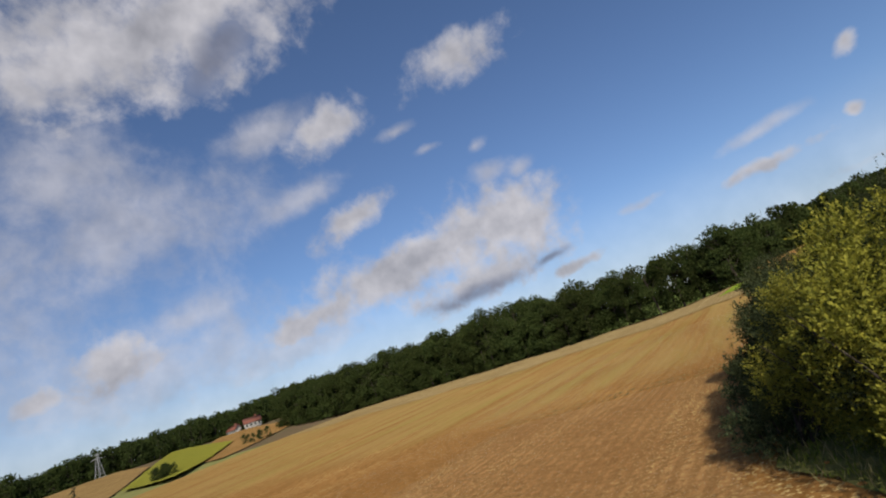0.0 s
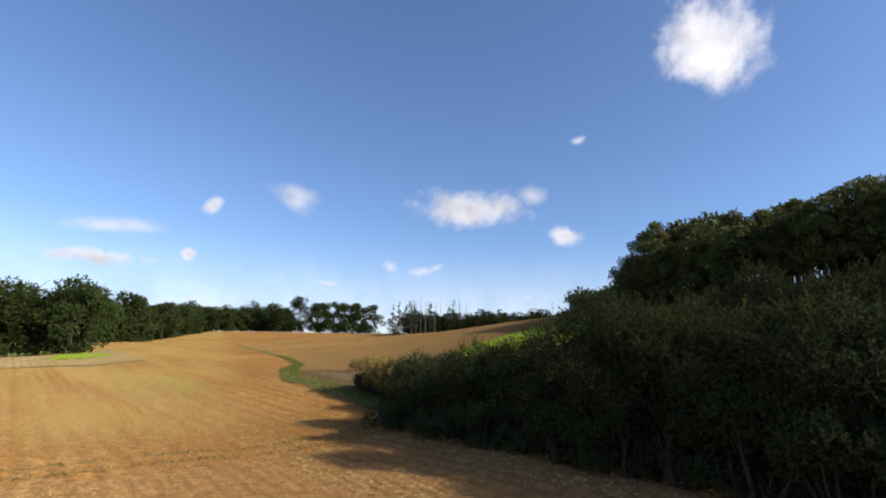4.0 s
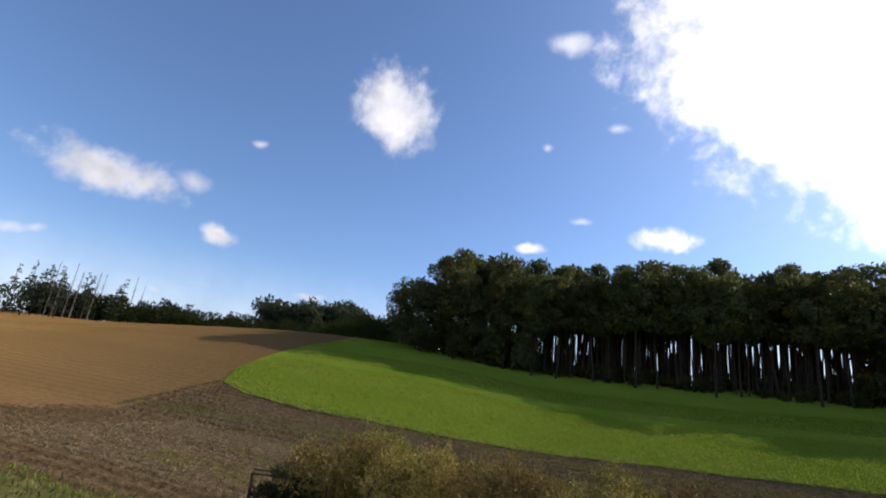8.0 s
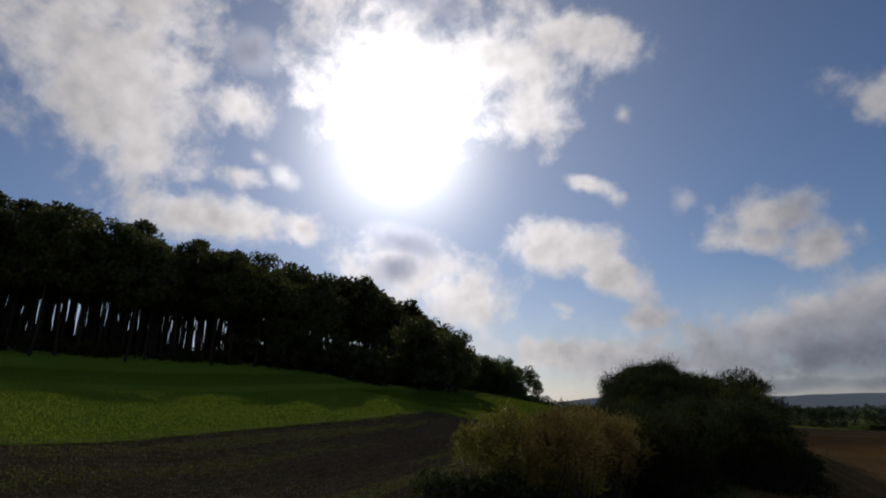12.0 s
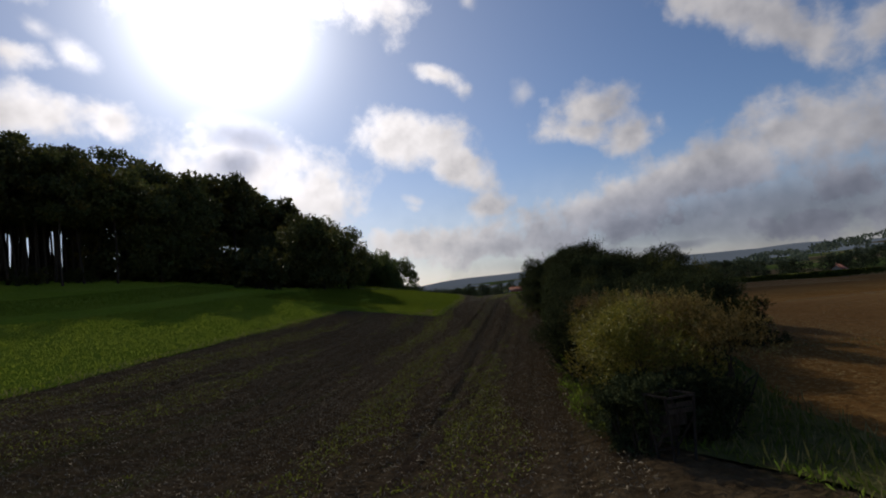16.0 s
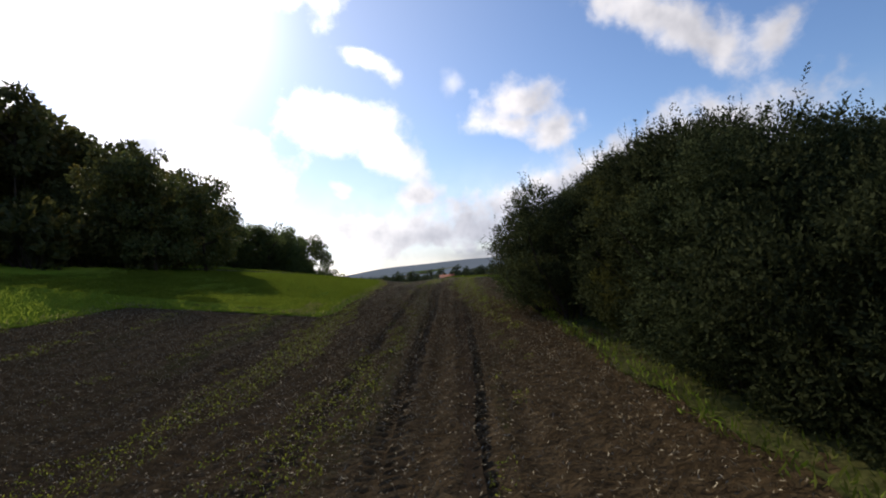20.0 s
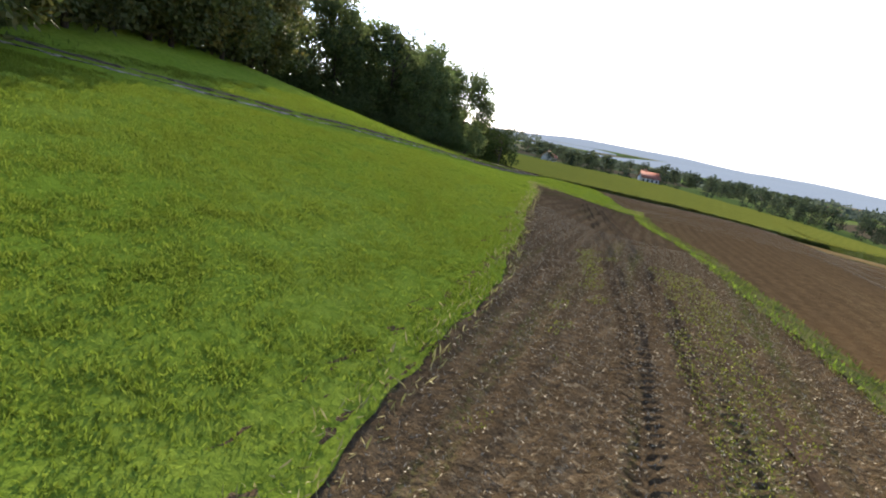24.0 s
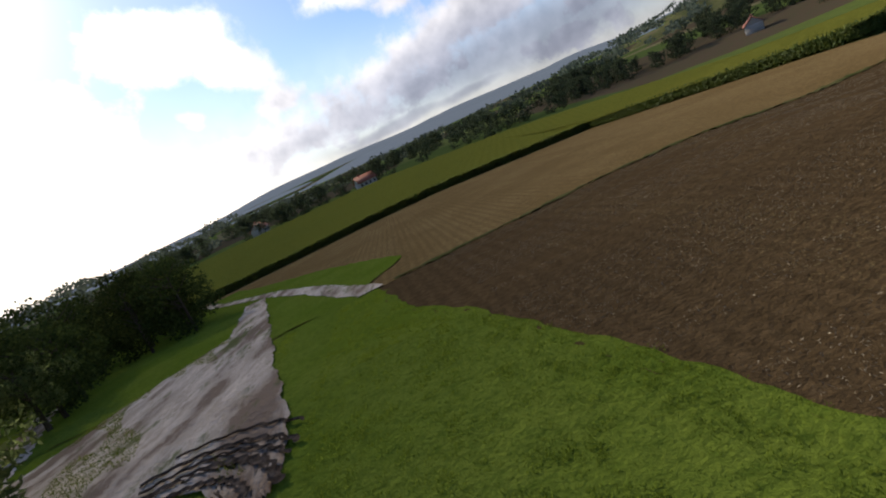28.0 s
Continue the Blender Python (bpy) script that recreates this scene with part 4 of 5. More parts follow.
def joined(name, protos, spots, seed, lo, hi, label, category="trees"):
    """Many far plants in one mesh: copies of the first plants' wood and leaves."""
    r = np.random.default_rng(seed)
    vs, fs, ms, mats, n = [], [], [], [], 0
    data = []
    for p in protos:
        for ob in p.children:
            me = ob.data
            co = np.empty(len(me.vertices) * 3, np.float32)
            me.vertices.foreach_get("co", co)
            ix = np.empty(len(me.loops), np.int32)
            me.loops.foreach_get("vertex_index", ix)
            if me.materials[0] not in mats:
                mats.append(me.materials[0])
            data.append((p, co.reshape(-1, 3), ix.reshape(-1, 4), mats.index(me.materials[0])))
    for i, (x, y) in enumerate(spots):
        a, s = r.uniform(0, 2 * np.pi), r.uniform(lo, hi)
        m = np.array([[math.cos(a), -math.sin(a), 0], [math.sin(a), math.cos(a), 0], [0, 0, r.uniform(0.92, 1.08)]]) * s
        for p, co, ix, k in data:
            if p is protos[i % len(protos)]:
                vs.append(co @ m.T + [x, y, rest(x, y)])
                fs.append(ix + n)
                ms.append(np.full(len(ix), k, np.int32))
                n += len(co)
    me = mesh_from(name, np.concatenate(vs), np.concatenate(fs), mats[0])
    for m in mats[1:]:
        me.materials.append(m)
    me.polygons.foreach_set("material_index", np.concatenate(ms))
    return tagged(new(name, me), label, category, kind="stuff")


# ---- the hedge ----
HEDGE = "shrubs of the hedge"
rng = np.random.default_rng(5)
mid = curve_of((-28, -6.0), (-18, -5.6), (-10, -5.2), (-4, -4.6), (4, -3.6))
crest = curve_of((-29, 3.2), (-26, 3.8), (-22, 4.2), (-18, 4.35), (-16.3, 4.0), (-14.7, 3.4), (-13, 2.95), (-11, 2.7), (-9, 2.5), (-5, 2.35), (-3, 2.0))
tall = [shrub(21 + i, 4.9, 3.9, LEAF_HEDGE, "tall grey-green shrub in the dense hedge", n=46000, size=0.072, low=0.1, clump=42, shoots=70) for i in range(4)]
dense = [shrub(11 + i, 2.9, 3.0, LEAF_HEDGE, "dense grey-green hedge shrub on the verge", n=28000, size=0.066, low=0.05, clump=32, shoots=60) for i in range(3)]


def own_height(p):
    """How high a plant's leaves reach, but for the last thin shoots."""
    me = next(c for c in p.children if c.name.startswith("foliage")).data
    co = np.empty(len(me.vertices) * 3, np.float32)
    me.vertices.foreach_get("co", co)
    return float(np.quantile(co[2::3], 0.985))


def stand(protos, k, x, y, high, group):
    """One shrub of a hedge, grown to a height."""
    p = protos[k % len(protos)]
    if not p.get("own_height"):
        p["own_height"] = own_height(p)
    s = high / p["own_height"]
    m = pose(x, y, rest(x, y), 0, 0, (k * 137) % 360) @ Matrix.Diagonal((0.5 + 0.5 * s, 0.5 + 0.5 * s, s, 1))
    if p.get("placed"):
        p = copy_thing(p, Matrix.Identity(4))
    p["placed"] = True
    p.matrix_basis = m
    tagged(p, group=group)


k = 0
for y in np.arange(-28.0, -3.4, 1.7):
    m = float(mid(y))
    for dx, dy, part_high in ((-1.6, 0.0, 0.72), (0.2, 0.8, 0.84), (1.8, 0.3, 1.03), (2.5, 1.1, 1.0)):
        if (y < -25 or y > -7) and dx < -1:
            continue
        if y > -16.5:
            part_high = 0.98 if dx < -1 else 0.92
        h = float(crest(y)) * part_high * rng.uniform(0.94, 1.05)
        x = m + dx + rng.normal(0, 0.2)
        if h > 3.4:
            stand(tall, k, x, y + dy, h, HEDGE)
        else:
            stand(dense, k, x, y + dy, h, HEDGE)
        k += 1
# boughs leaning out over the verge near the hedge's end
for x, y, h in ((-1.9, -22.4, 3.8), (-1.5, -24.4, 3.3), (-2.0, -26.2, 3.6), (-2.6, -28.0, 3.1)):
    stand(tall, k, x, y, h, HEDGE)
    k += 1
low_shrub = [shrub(15 + i, 1.6, 2.0, LEAF_HEDGE, "low dark green growth at the hedge foot", n=9000, size=0.06, low=0.03, clump=20, shoots=24) for i in range(2)]
scatter(low_shrub, [(float(mid(y)) - 3.0 + rng.normal(0, 0.15), y) for y in np.arange(-25.0, -6.0, 1.4)], 24, 0.75, 1.1, HEDGE)
scatter(low_shrub, [(-2.65 + rng.normal(0, 0.12), y) for y in np.arange(-26.5, 3.5, 1.3)], 26, 0.45, 0.75, HEDGE)
lime = [shrub(31, 3.7, 3.6, LEAF_LIME, "yellow-green shrub at the end of the hedge", n=32000, size=0.07, low=0.06, clump=34, shoots=34)]
scatter(lime, [(-6.2, -28.2), (-7.2, -25.6), (-6.4, -22.6)], 4, 0.84, 0.92, HEDGE)
gold = [shrub(41 + i, 2.6, 2.6, LEAF_GOLD, "shrub with yellowing autumn leaves and dark stems", n=19000, size=0.058, clump=26, low=0.2, shoots=60) for i in range(2)]
scatter(gold, [(-2.8, -1.4), (-2.55, 0.9), (-2.7, 2.7)], 5, 0.82, 0.92, HEDGE)
rust = [shrub(45, 2.5, 2.6, LEAF_RUST, "shrub with browning leaves thinning out", n=15000, size=0.06, clump=24, low=0.2, shoots=50)]
scatter(rust, [(-2.6, -3.3), (-2.9, 0.0)], 7, 0.85, 0.95, HEDGE)
pale = [shrub(51 + i, 2.4, 2.1, LEAF_PALE, "pale tan shrub with yellowing leaves and bare stems", n=9500, size=0.06, clump=17, low=0.34, shoots=44) for i in range(2)]
scatter(pale, [(-3.3, 3.0), (-3.2, 1.6), (-3.5, 0.1), (-3.3, -1.3), (-3.6, -2.7), (-3.5, -3.9)], 6, 0.86, 0.98, HEDGE)
elder = [shrub(55, 1.5, 1.8, LEAF_HEDGE, "small dark bush beside the raised hide", n=9000, size=0.07, low=0.05, shoots=15)]
scatter(elder, [(-2.5, 4.1), (-2.2, 3.4), (-1.9, 4.6), (-3.2, 3.5), (-1.7, 4.0), (-2.9, 4.2)], 6, 0.5, 0.75, HEDGE)

# ---- open wooden hide at the end of the hedge ----


def beam(a, b, thick, deep=None):
    """A squared, slightly bevelled timber from a to b."""
    bm = bmesh.new()
    a, b = Vector(a), Vector(b)
    bmesh.ops.create_cube(bm, size=1.0)
    bmesh.ops.bevel(bm, geom=bm.edges[:], offset=0.08, segments=1, affect="EDGES")
    way = b - a
    m = Matrix.Translation((a + b) / 2) @ way.to_track_quat("Z", "Y").to_matrix().to_4x4() @ Matrix.Diagonal((thick, deep or thick, way.length, 1))
    bmesh.ops.transform(bm, matrix=m, verts=bm.verts)
    me = bpy.data.meshes.new("timber")
    bm.to_mesh(me)
    bm.free()
    me.materials.append(PLANK)
    return me


hide = tagged(new("hunting_hide"), "open weathered wooden hunting seat on splayed legs", "hunting hide")
W0, W1, HT = 0.42, 0.6, 2.3
for sx in (-1, 1):
    for sy in (-1, 1):
        part("leg", beam((sx * W0, sy * W0, -0.1), (sx * W1, sy * W1, HT), 0.09), hide)
for s in (-1, 1):
    part("top_rail", beam((s * W1, -W1, HT - 0.05), (s * W1, W1, HT - 0.05), 0.07), hide)
    part("top_rail", beam((-W1, s * W1, HT - 0.08), (W1, s * W1, HT - 0.08), 0.07), hide)
    part("brace", beam((s * 0.44, -0.42, 0.3), (s * 0.54, 0.55, 1.5), 0.06), hide)
part("seat", beam((-0.55, 0.1, 1.35), (0.55, 0.1, 1.35), 0.05, 0.4), hide)
part("floor_board", beam((-0.5, -0.3, 0.95), (0.5, -0.3, 0.95), 0.05, 0.5), hide)
for z in (1.75, 1.95):
    part("back_board", beam((-0.58, 0.55, z), (0.58, 0.55, z), 0.03, 0.16), hide)
for z in (0.25, 0.5, 0.75):
    part("rung", beam((-0.46, -0.48, z), (0.46, -0.48, z), 0.05), hide)
hide.matrix_basis = pose(-2.2, 5.2, rest(-2.2, 5.2), 3, -2, 25) @ Matrix.Scale(0.37, 4)

# ---- the beech grove above the meadow ----
GROVE = "trees of the grove"
beech = [broadleaf(61 + i, 15.8, 6.4, 7.0, LEAF_BEECH, "tall beech with bare trunk in the grove", n=3800, size=0.42, clump=40, girth=0.16) for i in range(4)]
inner = [broadleaf(66 + i, 15.4, 7.0, 7.9, LEAF_BEECH, "beech standing inside the dark grove", n=1500, size=0.75, clump=36, girth=0.15) for i in range(3)]
edge_x = curve_of((-74, 33), (-66, 31), (-57, 29), (-51, 27), (-48, 23.5), (-45, 22), (-42.5, 23.5), (-40, 29), (-38, 35), (-33, 38), (-27, 40), (-18, 41.5), (-10, 42), (0, 42), (12, 42), (20, 42))
spots, back_spots = [], []
for y in np.arange(-72, 12, 2.5):
    for j in range(8 if y < -34 else 5):
        s = (float(edge_x(y)) + j * 3.4 + rng.uniform(-1.2, 1.2), y + rng.uniform(-1.4, 1.4))
        if not (27.5 < s[0] < 35.5 and -49.5 < s[1] < -36):
            (spots if j < 2 else back_spots).append(s)
low_spots = [s for s in spots + back_spots if 28 < s[0] < 37 and -58 < s[1] < -49]
spots, back_spots = [s for s in spots if s not in low_spots], [s for s in back_spots if s not in low_spots]
scatter(beech, [s for s in spots if -31 < s[1] <= -9], 7, 0.79, 0.9, GROVE)
scatter(beech, [s for s in spots if s[1] > -9], 9, 0.69, 0.79, GROVE)
tip_spots = [s for s in spots if s[1] <= -31]
# slender bare stems between the big trees
r2 = np.random.default_rng(77)
lines = []
for k in range(860):
    y = r2.uniform(-36, 11)
    x = float(edge_x(y)) + r2.uniform(1.5, 19)
    lines.append(limb(r2, (x, y, rest(x, y, -0.3)), (r2.normal(0, 0.04), r2.normal(0, 0.04), 1), r2.uniform(7, 11), r2.uniform(0.07, 0.15), 0.05, 0.04, 3))
v, f = tubes(lines, 5)
tagged(new("grove_stems", mesh_from("grove_stems", v, f, BARK, True)), "slender dark beech stems crowded inside the grove", "tree stems", kind="stuff")
joined("grove_trees", inner, back_spots, 17, 0.7, 0.88, "dark close-set beeches deeper in the grove")
scatter(inner, [(72, -12), (75, -4), (70, 2)], 17, 0.9, 1.0, GROVE)
edge_tree = [broadleaf(71 + i, 13.0, 8.5, 0.6, LEAF_BEECH, "broad beech leafy to the ground at the grove's edge", n=7000, size=0.46, clump=64, power=0.4) for i in range(2)]
scatter(edge_tree, [(47, 15), (52, 17), (43, 13), (42.5, 9.5), (42, 6), (42, 2.5)], 8, 0.62, 0.76, GROVE)
scatter(edge_tree, [s for s in tip_spots if s[1] > -39], 58, 0.8, 0.92, GROVE)
scatter(edge_tree, [s for s in tip_spots if s[1] <= -39], 59, 0.6, 0.73, GROVE)
scatter(edge_tree, low_spots, 60, 0.46, 0.58, GROVE)
under = [shrub(75, 3.0, 4.5, LEAF_BEECH, "dark undergrowth bush inside the grove", n=900, size=0.45, low=0.05, shoots=8)]
joined("grove_bushes", under, [(float(edge_x(y)) + rng.uniform(2, 9), y + rng.uniform(-1, 1)) for y in np.arange(-60, -34, 0.9)] + [(rng.uniform(26, 38), y) for y in np.arange(-50, -37, 0.35)] + [(float(edge_x(y)) + rng.uniform(8, 20), y + rng.uniform(-2, 2)) for y in np.arange(2, 13, 0.5)], 18, 0.7, 1.25, "dark undergrowth inside the grove", "bushes")
joined("grove_edge_bushes", under, [(float(edge_x(y)) + rng.uniform(0.5, 6), y) for y in np.arange(-38, 6, 0.5)], 19, 0.22, 0.5, "low dark growth at the foot of the grove", "bushes")
scatter(under, [(60, -30)], 18, 1.0, 1.0, GROVE)

# ---- woods along the far side of the stubble field ----
wood_tree = [broadleaf(81 + i, 15.5, 10.5, 0.6, LEAF_WOOD, "dark green woodland tree at the field's edge", n=5200, size=0.5, clump=46) for i in range(4)]
deep_tree = [broadleaf(281 + i, 15.5, 10.5, 0.6, LEAF_WOOD, "dark tree deeper in the wood", n=1900, size=0.75, clump=34) for i in range(2)]
scatter(deep_tree, [(-120, 118), (-140, 122)], 28, 0.9, 1.0, "trees of the wood")
spots, back_spots = [], []
for x in np.arange(-203, -9, 3.9):
    for j in range(4):
        s = (x + rng.uniform(-2, 2), 82 - 0.16 * (x + 10) + j * 6.5 + rng.uniform(-2, 2))
        (spots if j < 2 else back_spots).append(s)
scatter(wood_tree, [s for s in spots if s[0] < -60], 9, 0.78, 1.15, "trees of the wood")
small_tree = [broadleaf(84 + i, 10.5, 8.0, 0.5, LEAF_WOOD, "smaller dark tree near the wood's end", n=4200, size=0.42, clump=34, power=0.4) for i in range(2)]
scatter(small_tree, [s for s in spots if s[0] >= -60], 39, 0.98, 1.3, "trees of the wood")
joined("wood", deep_tree, [s for s in back_spots if s[0] < -50], 29, 0.85, 1.2, "dark green trees deeper in the wood")
west = []
for k in np.arange(0, 1, 0.012):
    a = math.radians(50 + 30 * k)
    for j in range(3):
        d = 318 + j * 11 + rng.uniform(-4, 4)
        west.append((-9 - math.sin(a) * d + rng.uniform(-2, 2), -36 + math.cos(a) * d))
west += [(-166 - 1.0 * k + rng.uniform(-3, 3), 40 + 0.6 * k + rng.uniform(-2, 2)) for k in range(12)] + [(-188 + rng.uniform(-4, 4), 88 + rng.uniform(-5, 5)) for k in range(7)]
sky_tree = [broadleaf(286 + i, 11.0, 9.0, 0.5, LEAF_WOOD, "dark tree on the far skyline", n=1300, size=0.8, clump=26, power=0.4) for i in range(3)]
far_tree = [broadleaf(86 + i, 11.0, 9.0, 0.5, LEAF_FAR, "far dark tree on the skyline", n=420, size=1.15, clump=22) for i in range(3)]
far_dark = [broadleaf(386 + i, 15.5, 10.5, 0.5, LEAF_WOOD, "dark tree in the far western wood", n=620, size=1.2, clump=26) for i in range(2)]
scatter(far_dark, [(-262, 172), (-275, 160)], 54, 0.8, 0.9, "trees of the wood")
joined("west_wood", far_dark, west[:250], 52, 0.7, 1.0, "wood running down the western valley")
joined("west_hedge", far_dark, west[250:], 53, 0.16, 0.3, "low dark hedge between western fields", "hedge")
spots = [(x + rng.uniform(-2, 2), 222 + rng.uniform(-6, 10)) for x in np.arange(-35, 78, 4.0)]
spots += [(x + rng.uniform(-2, 2), 120 + 1.9 * (x + 12) + rng.uniform(-4, 4)) for x in np.arange(-12, 36, 4.0)]
scatter(sky_tree, spots, 19, 0.8, 1.25, "trees on the skyline")
joined("skyline_wood", sky_tree, [(x + rng.uniform(-1, 1), 228 + rng.uniform(-4, 10)) for x in np.arange(-35, 82, 1.6)] + [(x, 124 + 1.9 * (x + 12) + rng.uniform(-3, 5)) for x in np.arange(-14, 38, 1.3)], 51, 0.8, 1.1, "close dark trees along the skyline")
scatter([broadleaf(89, 15.0, 12.0, 0.5, LEAF_WOOD, "tall dark tree at the far field corner", n=3000, size=0.8, clump=44, power=0.4)], [(77, 204), (84, 200), (91, 195), (98, 190), (105, 186), (88, 204), (96, 199), (103, 194)], 40, 0.85, 1.1, "trees on the skyline")
# low wood and a wooded knoll behind the tilled field
low_wood = []
for k in np.arange(0, 1, 0.022):
    for j in range(3):
        low_wood.append((46 + 66 * k + j * 2.4 + rng.uniform(-1, 1), 70 - 36 * k + j * 3.4 + rng.uniform(-1, 1)))
brush = [broadleaf(186 + i, 7.0, 6.4, 0.2, LEAF_WOOD, "low dark tree in the field hedge", n=800, size=0.6, clump=30, power=0.3) for i in range(2)]
joined("field_hedge", brush, low_wood, 41, 0.45, 0.75, "low dark wood along the tilled field", "trees")
joined("field_brush", brush, [(49 + 30 * k + rng.uniform(-1, 1), 20 + 24 * k + rng.uniform(-1.5, 1.5)) for k in np.arange(0, 1, 0.025)], 44, 0.32, 0.5, "low dark scrub between the grove and the field wood", "scrub")
scatter(brush, [(44, 72), (49, 70)], 42, 0.5, 0.6, "trees of the field hedge")
knoll = [(138 + 30 * math.cos(a) * r, 64 + 22 * math.sin(a) * r) for a, r in zip(rng.uniform(0, 6.28, 90), rng.random(90) ** 0.5)]
joined("knoll_wood", far_tree, knoll, 43, 0.75, 1.1, "dark trees covering a far knoll")
fir = [conifer(96, 12.0, 5.0, LEAF_FIR, "dark fir on the ridge"), conifer(97, 13.0, 3.2, LEAF_FIR, "slender dark fir on the ridge", n=500)]
scatter(far_tree, [(-70, -310), (-20, -318), (40, -326)], 61, 0.8, 1.0, "valley trees")
scatter(fir, [(43, 63), (45, 66), (47, 63), (50, 67), (53, 64), (56, 66), (44, 68), (41, 66), (46, 69), (42, 70), (38, 226), (52, 224), (-158, 16)], 20, 0.5, 0.66, "firs")
snag = [conifer(98, 13.0, 3.0, None, "bare dead spruce on the ridge", dead=True)]
scatter(snag, [(46, 65), (49, 64), (51, 66), (53, 67), (57, 65), (60, 66), (45, 67), (48, 66), (50, 68), (47, 68), (40, 224), (48, 225)], 21, 0.5, 0.64, "dead spruces")

# ---- row of trees by the farm track ----
row_tree = [broadleaf(91 + i, 9.5, 6.8, 0.5, LEAF_ROW, "leafy tree in the row beside the farm track", n=10500, size=0.27, clump=60, girth=0.14, power=0.35) for i in range(3)]
scatter(row_tree, [(30, -93.5), (29, -89), (27.5, -99), (31.5, -94), (34, -88), (38, -84), (31, -102), (42, -80), (45, -76), (30.5, -97), (33, -91), (36, -86.5), (40, -82), (35, -97), (39, -91), (44, -84), (48, -79), (36, -104), (31, -87), (35, -83.5)], 10, 0.92, 1.12, "trees of the row")
row_bush = [shrub(93, 2.6, 3.6, LEAF_ROW, "dark bush at the foot of the tree row", n=4500, size=0.17, low=0.05, shoots=20)]
scatter(row_bush, [(25.6, -95), (26.8, -90.5), (29.5, -86.5), (33, -83.5), (37, -80.5), (41, -76.5), (45, -73)], 14, 0.8, 1.2, "bushes of the row")
willow = [broadleaf(95, 5.6, 5.2, 1.7, LEAF_ROW, "small leaning willow beside the wet path", n=5000, size=0.2, clump=26, girth=0.2)]
scatter(willow, [(37.6, -119.5)], 11, 1.0, 1.0)
bank_tree = [broadleaf(99 + i, 8.5, 7.5, 0.5, LEAF_WOOD, "dense tree below the farm road", n=3200, size=0.36, clump=36) for i in range(2)]
scatter(bank_tree, [(38, -122), (40, -128), (42, -117), (44, -134), (47, -124), (46, -142), (50, -150), (54, -160), (52, -138), (58, -148), (41.5, -113), (45, -108), (60, -168), (34.5, -140), (37, -145), (40, -150), (43.5, -156), (39, -139), (47, -160), (50, -167), (42, -146)], 12, 0.8, 1.15, "trees below the road")

# ---- corn field edge, and woods, farms and hills in the valley ----


def stuff(name, pts, ways, size, mat, label, category, flop=0.6, slim=0.4, seed=1):
    v, f = leaves(np.random.default_rng(seed), pts, ways, size, flop, slim)
    return tagged(new(name, mesh_from(name, v, f, mat)), label, category, kind="stuff")


n = 34000
t = rng.random(n)
path = np.array([(-95, -111), (-89, -113), (-52, -131), (-38, -129), (-36.5, -185), (12, -193), (48, -184), (110, -190)], float)
seg = np.concatenate([[0], np.cumsum(np.linalg.norm(np.diff(path, axis=0), axis=1))])
px, py = np.interp(t * seg[-1], seg, path[:, 0]), np.interp(t * seg[-1], seg, path[:, 1])
px, py = px + rng.uniform(-1.0, 0.6, n), py + rng.uniform(-1.4, 0.3, n)
pz = land(px, py) + rng.random(n) ** 0.8 * 1.5
stuff("corn_edge", np.stack([px, py, pz], -1), np.tile([0, 0.2, 0.6], (n, 1)), 0.5, CORN, "outer rows of tall green corn plants", "corn", 0.5, 0.2)

vale = []
for k in range(64):
    a, d = math.radians(rng.uniform(108, 205)), rng.uniform(245, 560)
    cx, cy = 10 - math.sin(a) * d, -80 + math.cos(a) * d
    if corn_back(cx) < cy + 12 and cy > -330 and -95 < cx < 110:
        cy -= 110
    for j in range(int(rng.integers(3, 13))):
        vale.append((cx + rng.normal(0, 13), cy + rng.normal(0, 5)))
for x in np.arange(-330, 150, 5.5):
    if math.sin(x * 0.045) + 0.6 * math.sin(x * 0.13 + 1) > -0.35:
        vale.append((x + rng.uniform(-2, 2), (-330 if x > -40 else -300) + rng.uniform(-9, 9)))
joined("valley_trees", far_tree, vale, 22, 0.5, 0.95, "dark trees along the valley bottom")


def far_wood(name, yaw0, yaw1, near_d, far_d, top, n, size, mat, label, seed, rough=0.35):
    """A wooded hill seen across the valley: leaf clumps over a swelling slope."""
    r = np.random.default_rng(seed)
    a = np.radians(r.uniform(yaw0, yaw1, n))
    k = r.random(n)
    keep = np.sin(a * 57 + k * 4 + seed) + np.sin(a * 131 - k * 7) + np.sin(k * 14 + a * 20) > -0.4 + 1.1 * (k < 0.5)
    a, k = a[keep], k[keep]
    n = len(a)
    d = near_d + (far_d - near_d) * k
    f = (np.degrees(a) - yaw0) / (yaw1 - yaw0)
    x, y = 10 - np.sin(a) * d, -80 + np.cos(a) * d
    swell = np.sin(np.pi * np.clip(f, 0.02, 0.98)) ** 0.6 * (0.8 + 0.2 * np.sin(f * 17 + seed) + 0.12 * np.sin(f * 41))
    z = land(x, y) * 0 - 12 + top * k * swell + r.random(n) * size * 1.2
    return stuff(name, np.stack([x, y, z], -1), np.tile([0, 0, 0.4], (n, 1)), size, mat, label, "woods", 0.8, 0.8, seed)


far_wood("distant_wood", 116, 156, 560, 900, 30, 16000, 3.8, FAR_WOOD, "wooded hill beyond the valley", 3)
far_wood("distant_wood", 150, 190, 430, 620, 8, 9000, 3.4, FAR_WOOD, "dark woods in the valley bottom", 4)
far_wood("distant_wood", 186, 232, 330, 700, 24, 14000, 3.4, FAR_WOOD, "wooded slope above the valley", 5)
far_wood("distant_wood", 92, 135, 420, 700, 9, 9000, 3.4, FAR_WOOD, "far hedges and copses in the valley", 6)


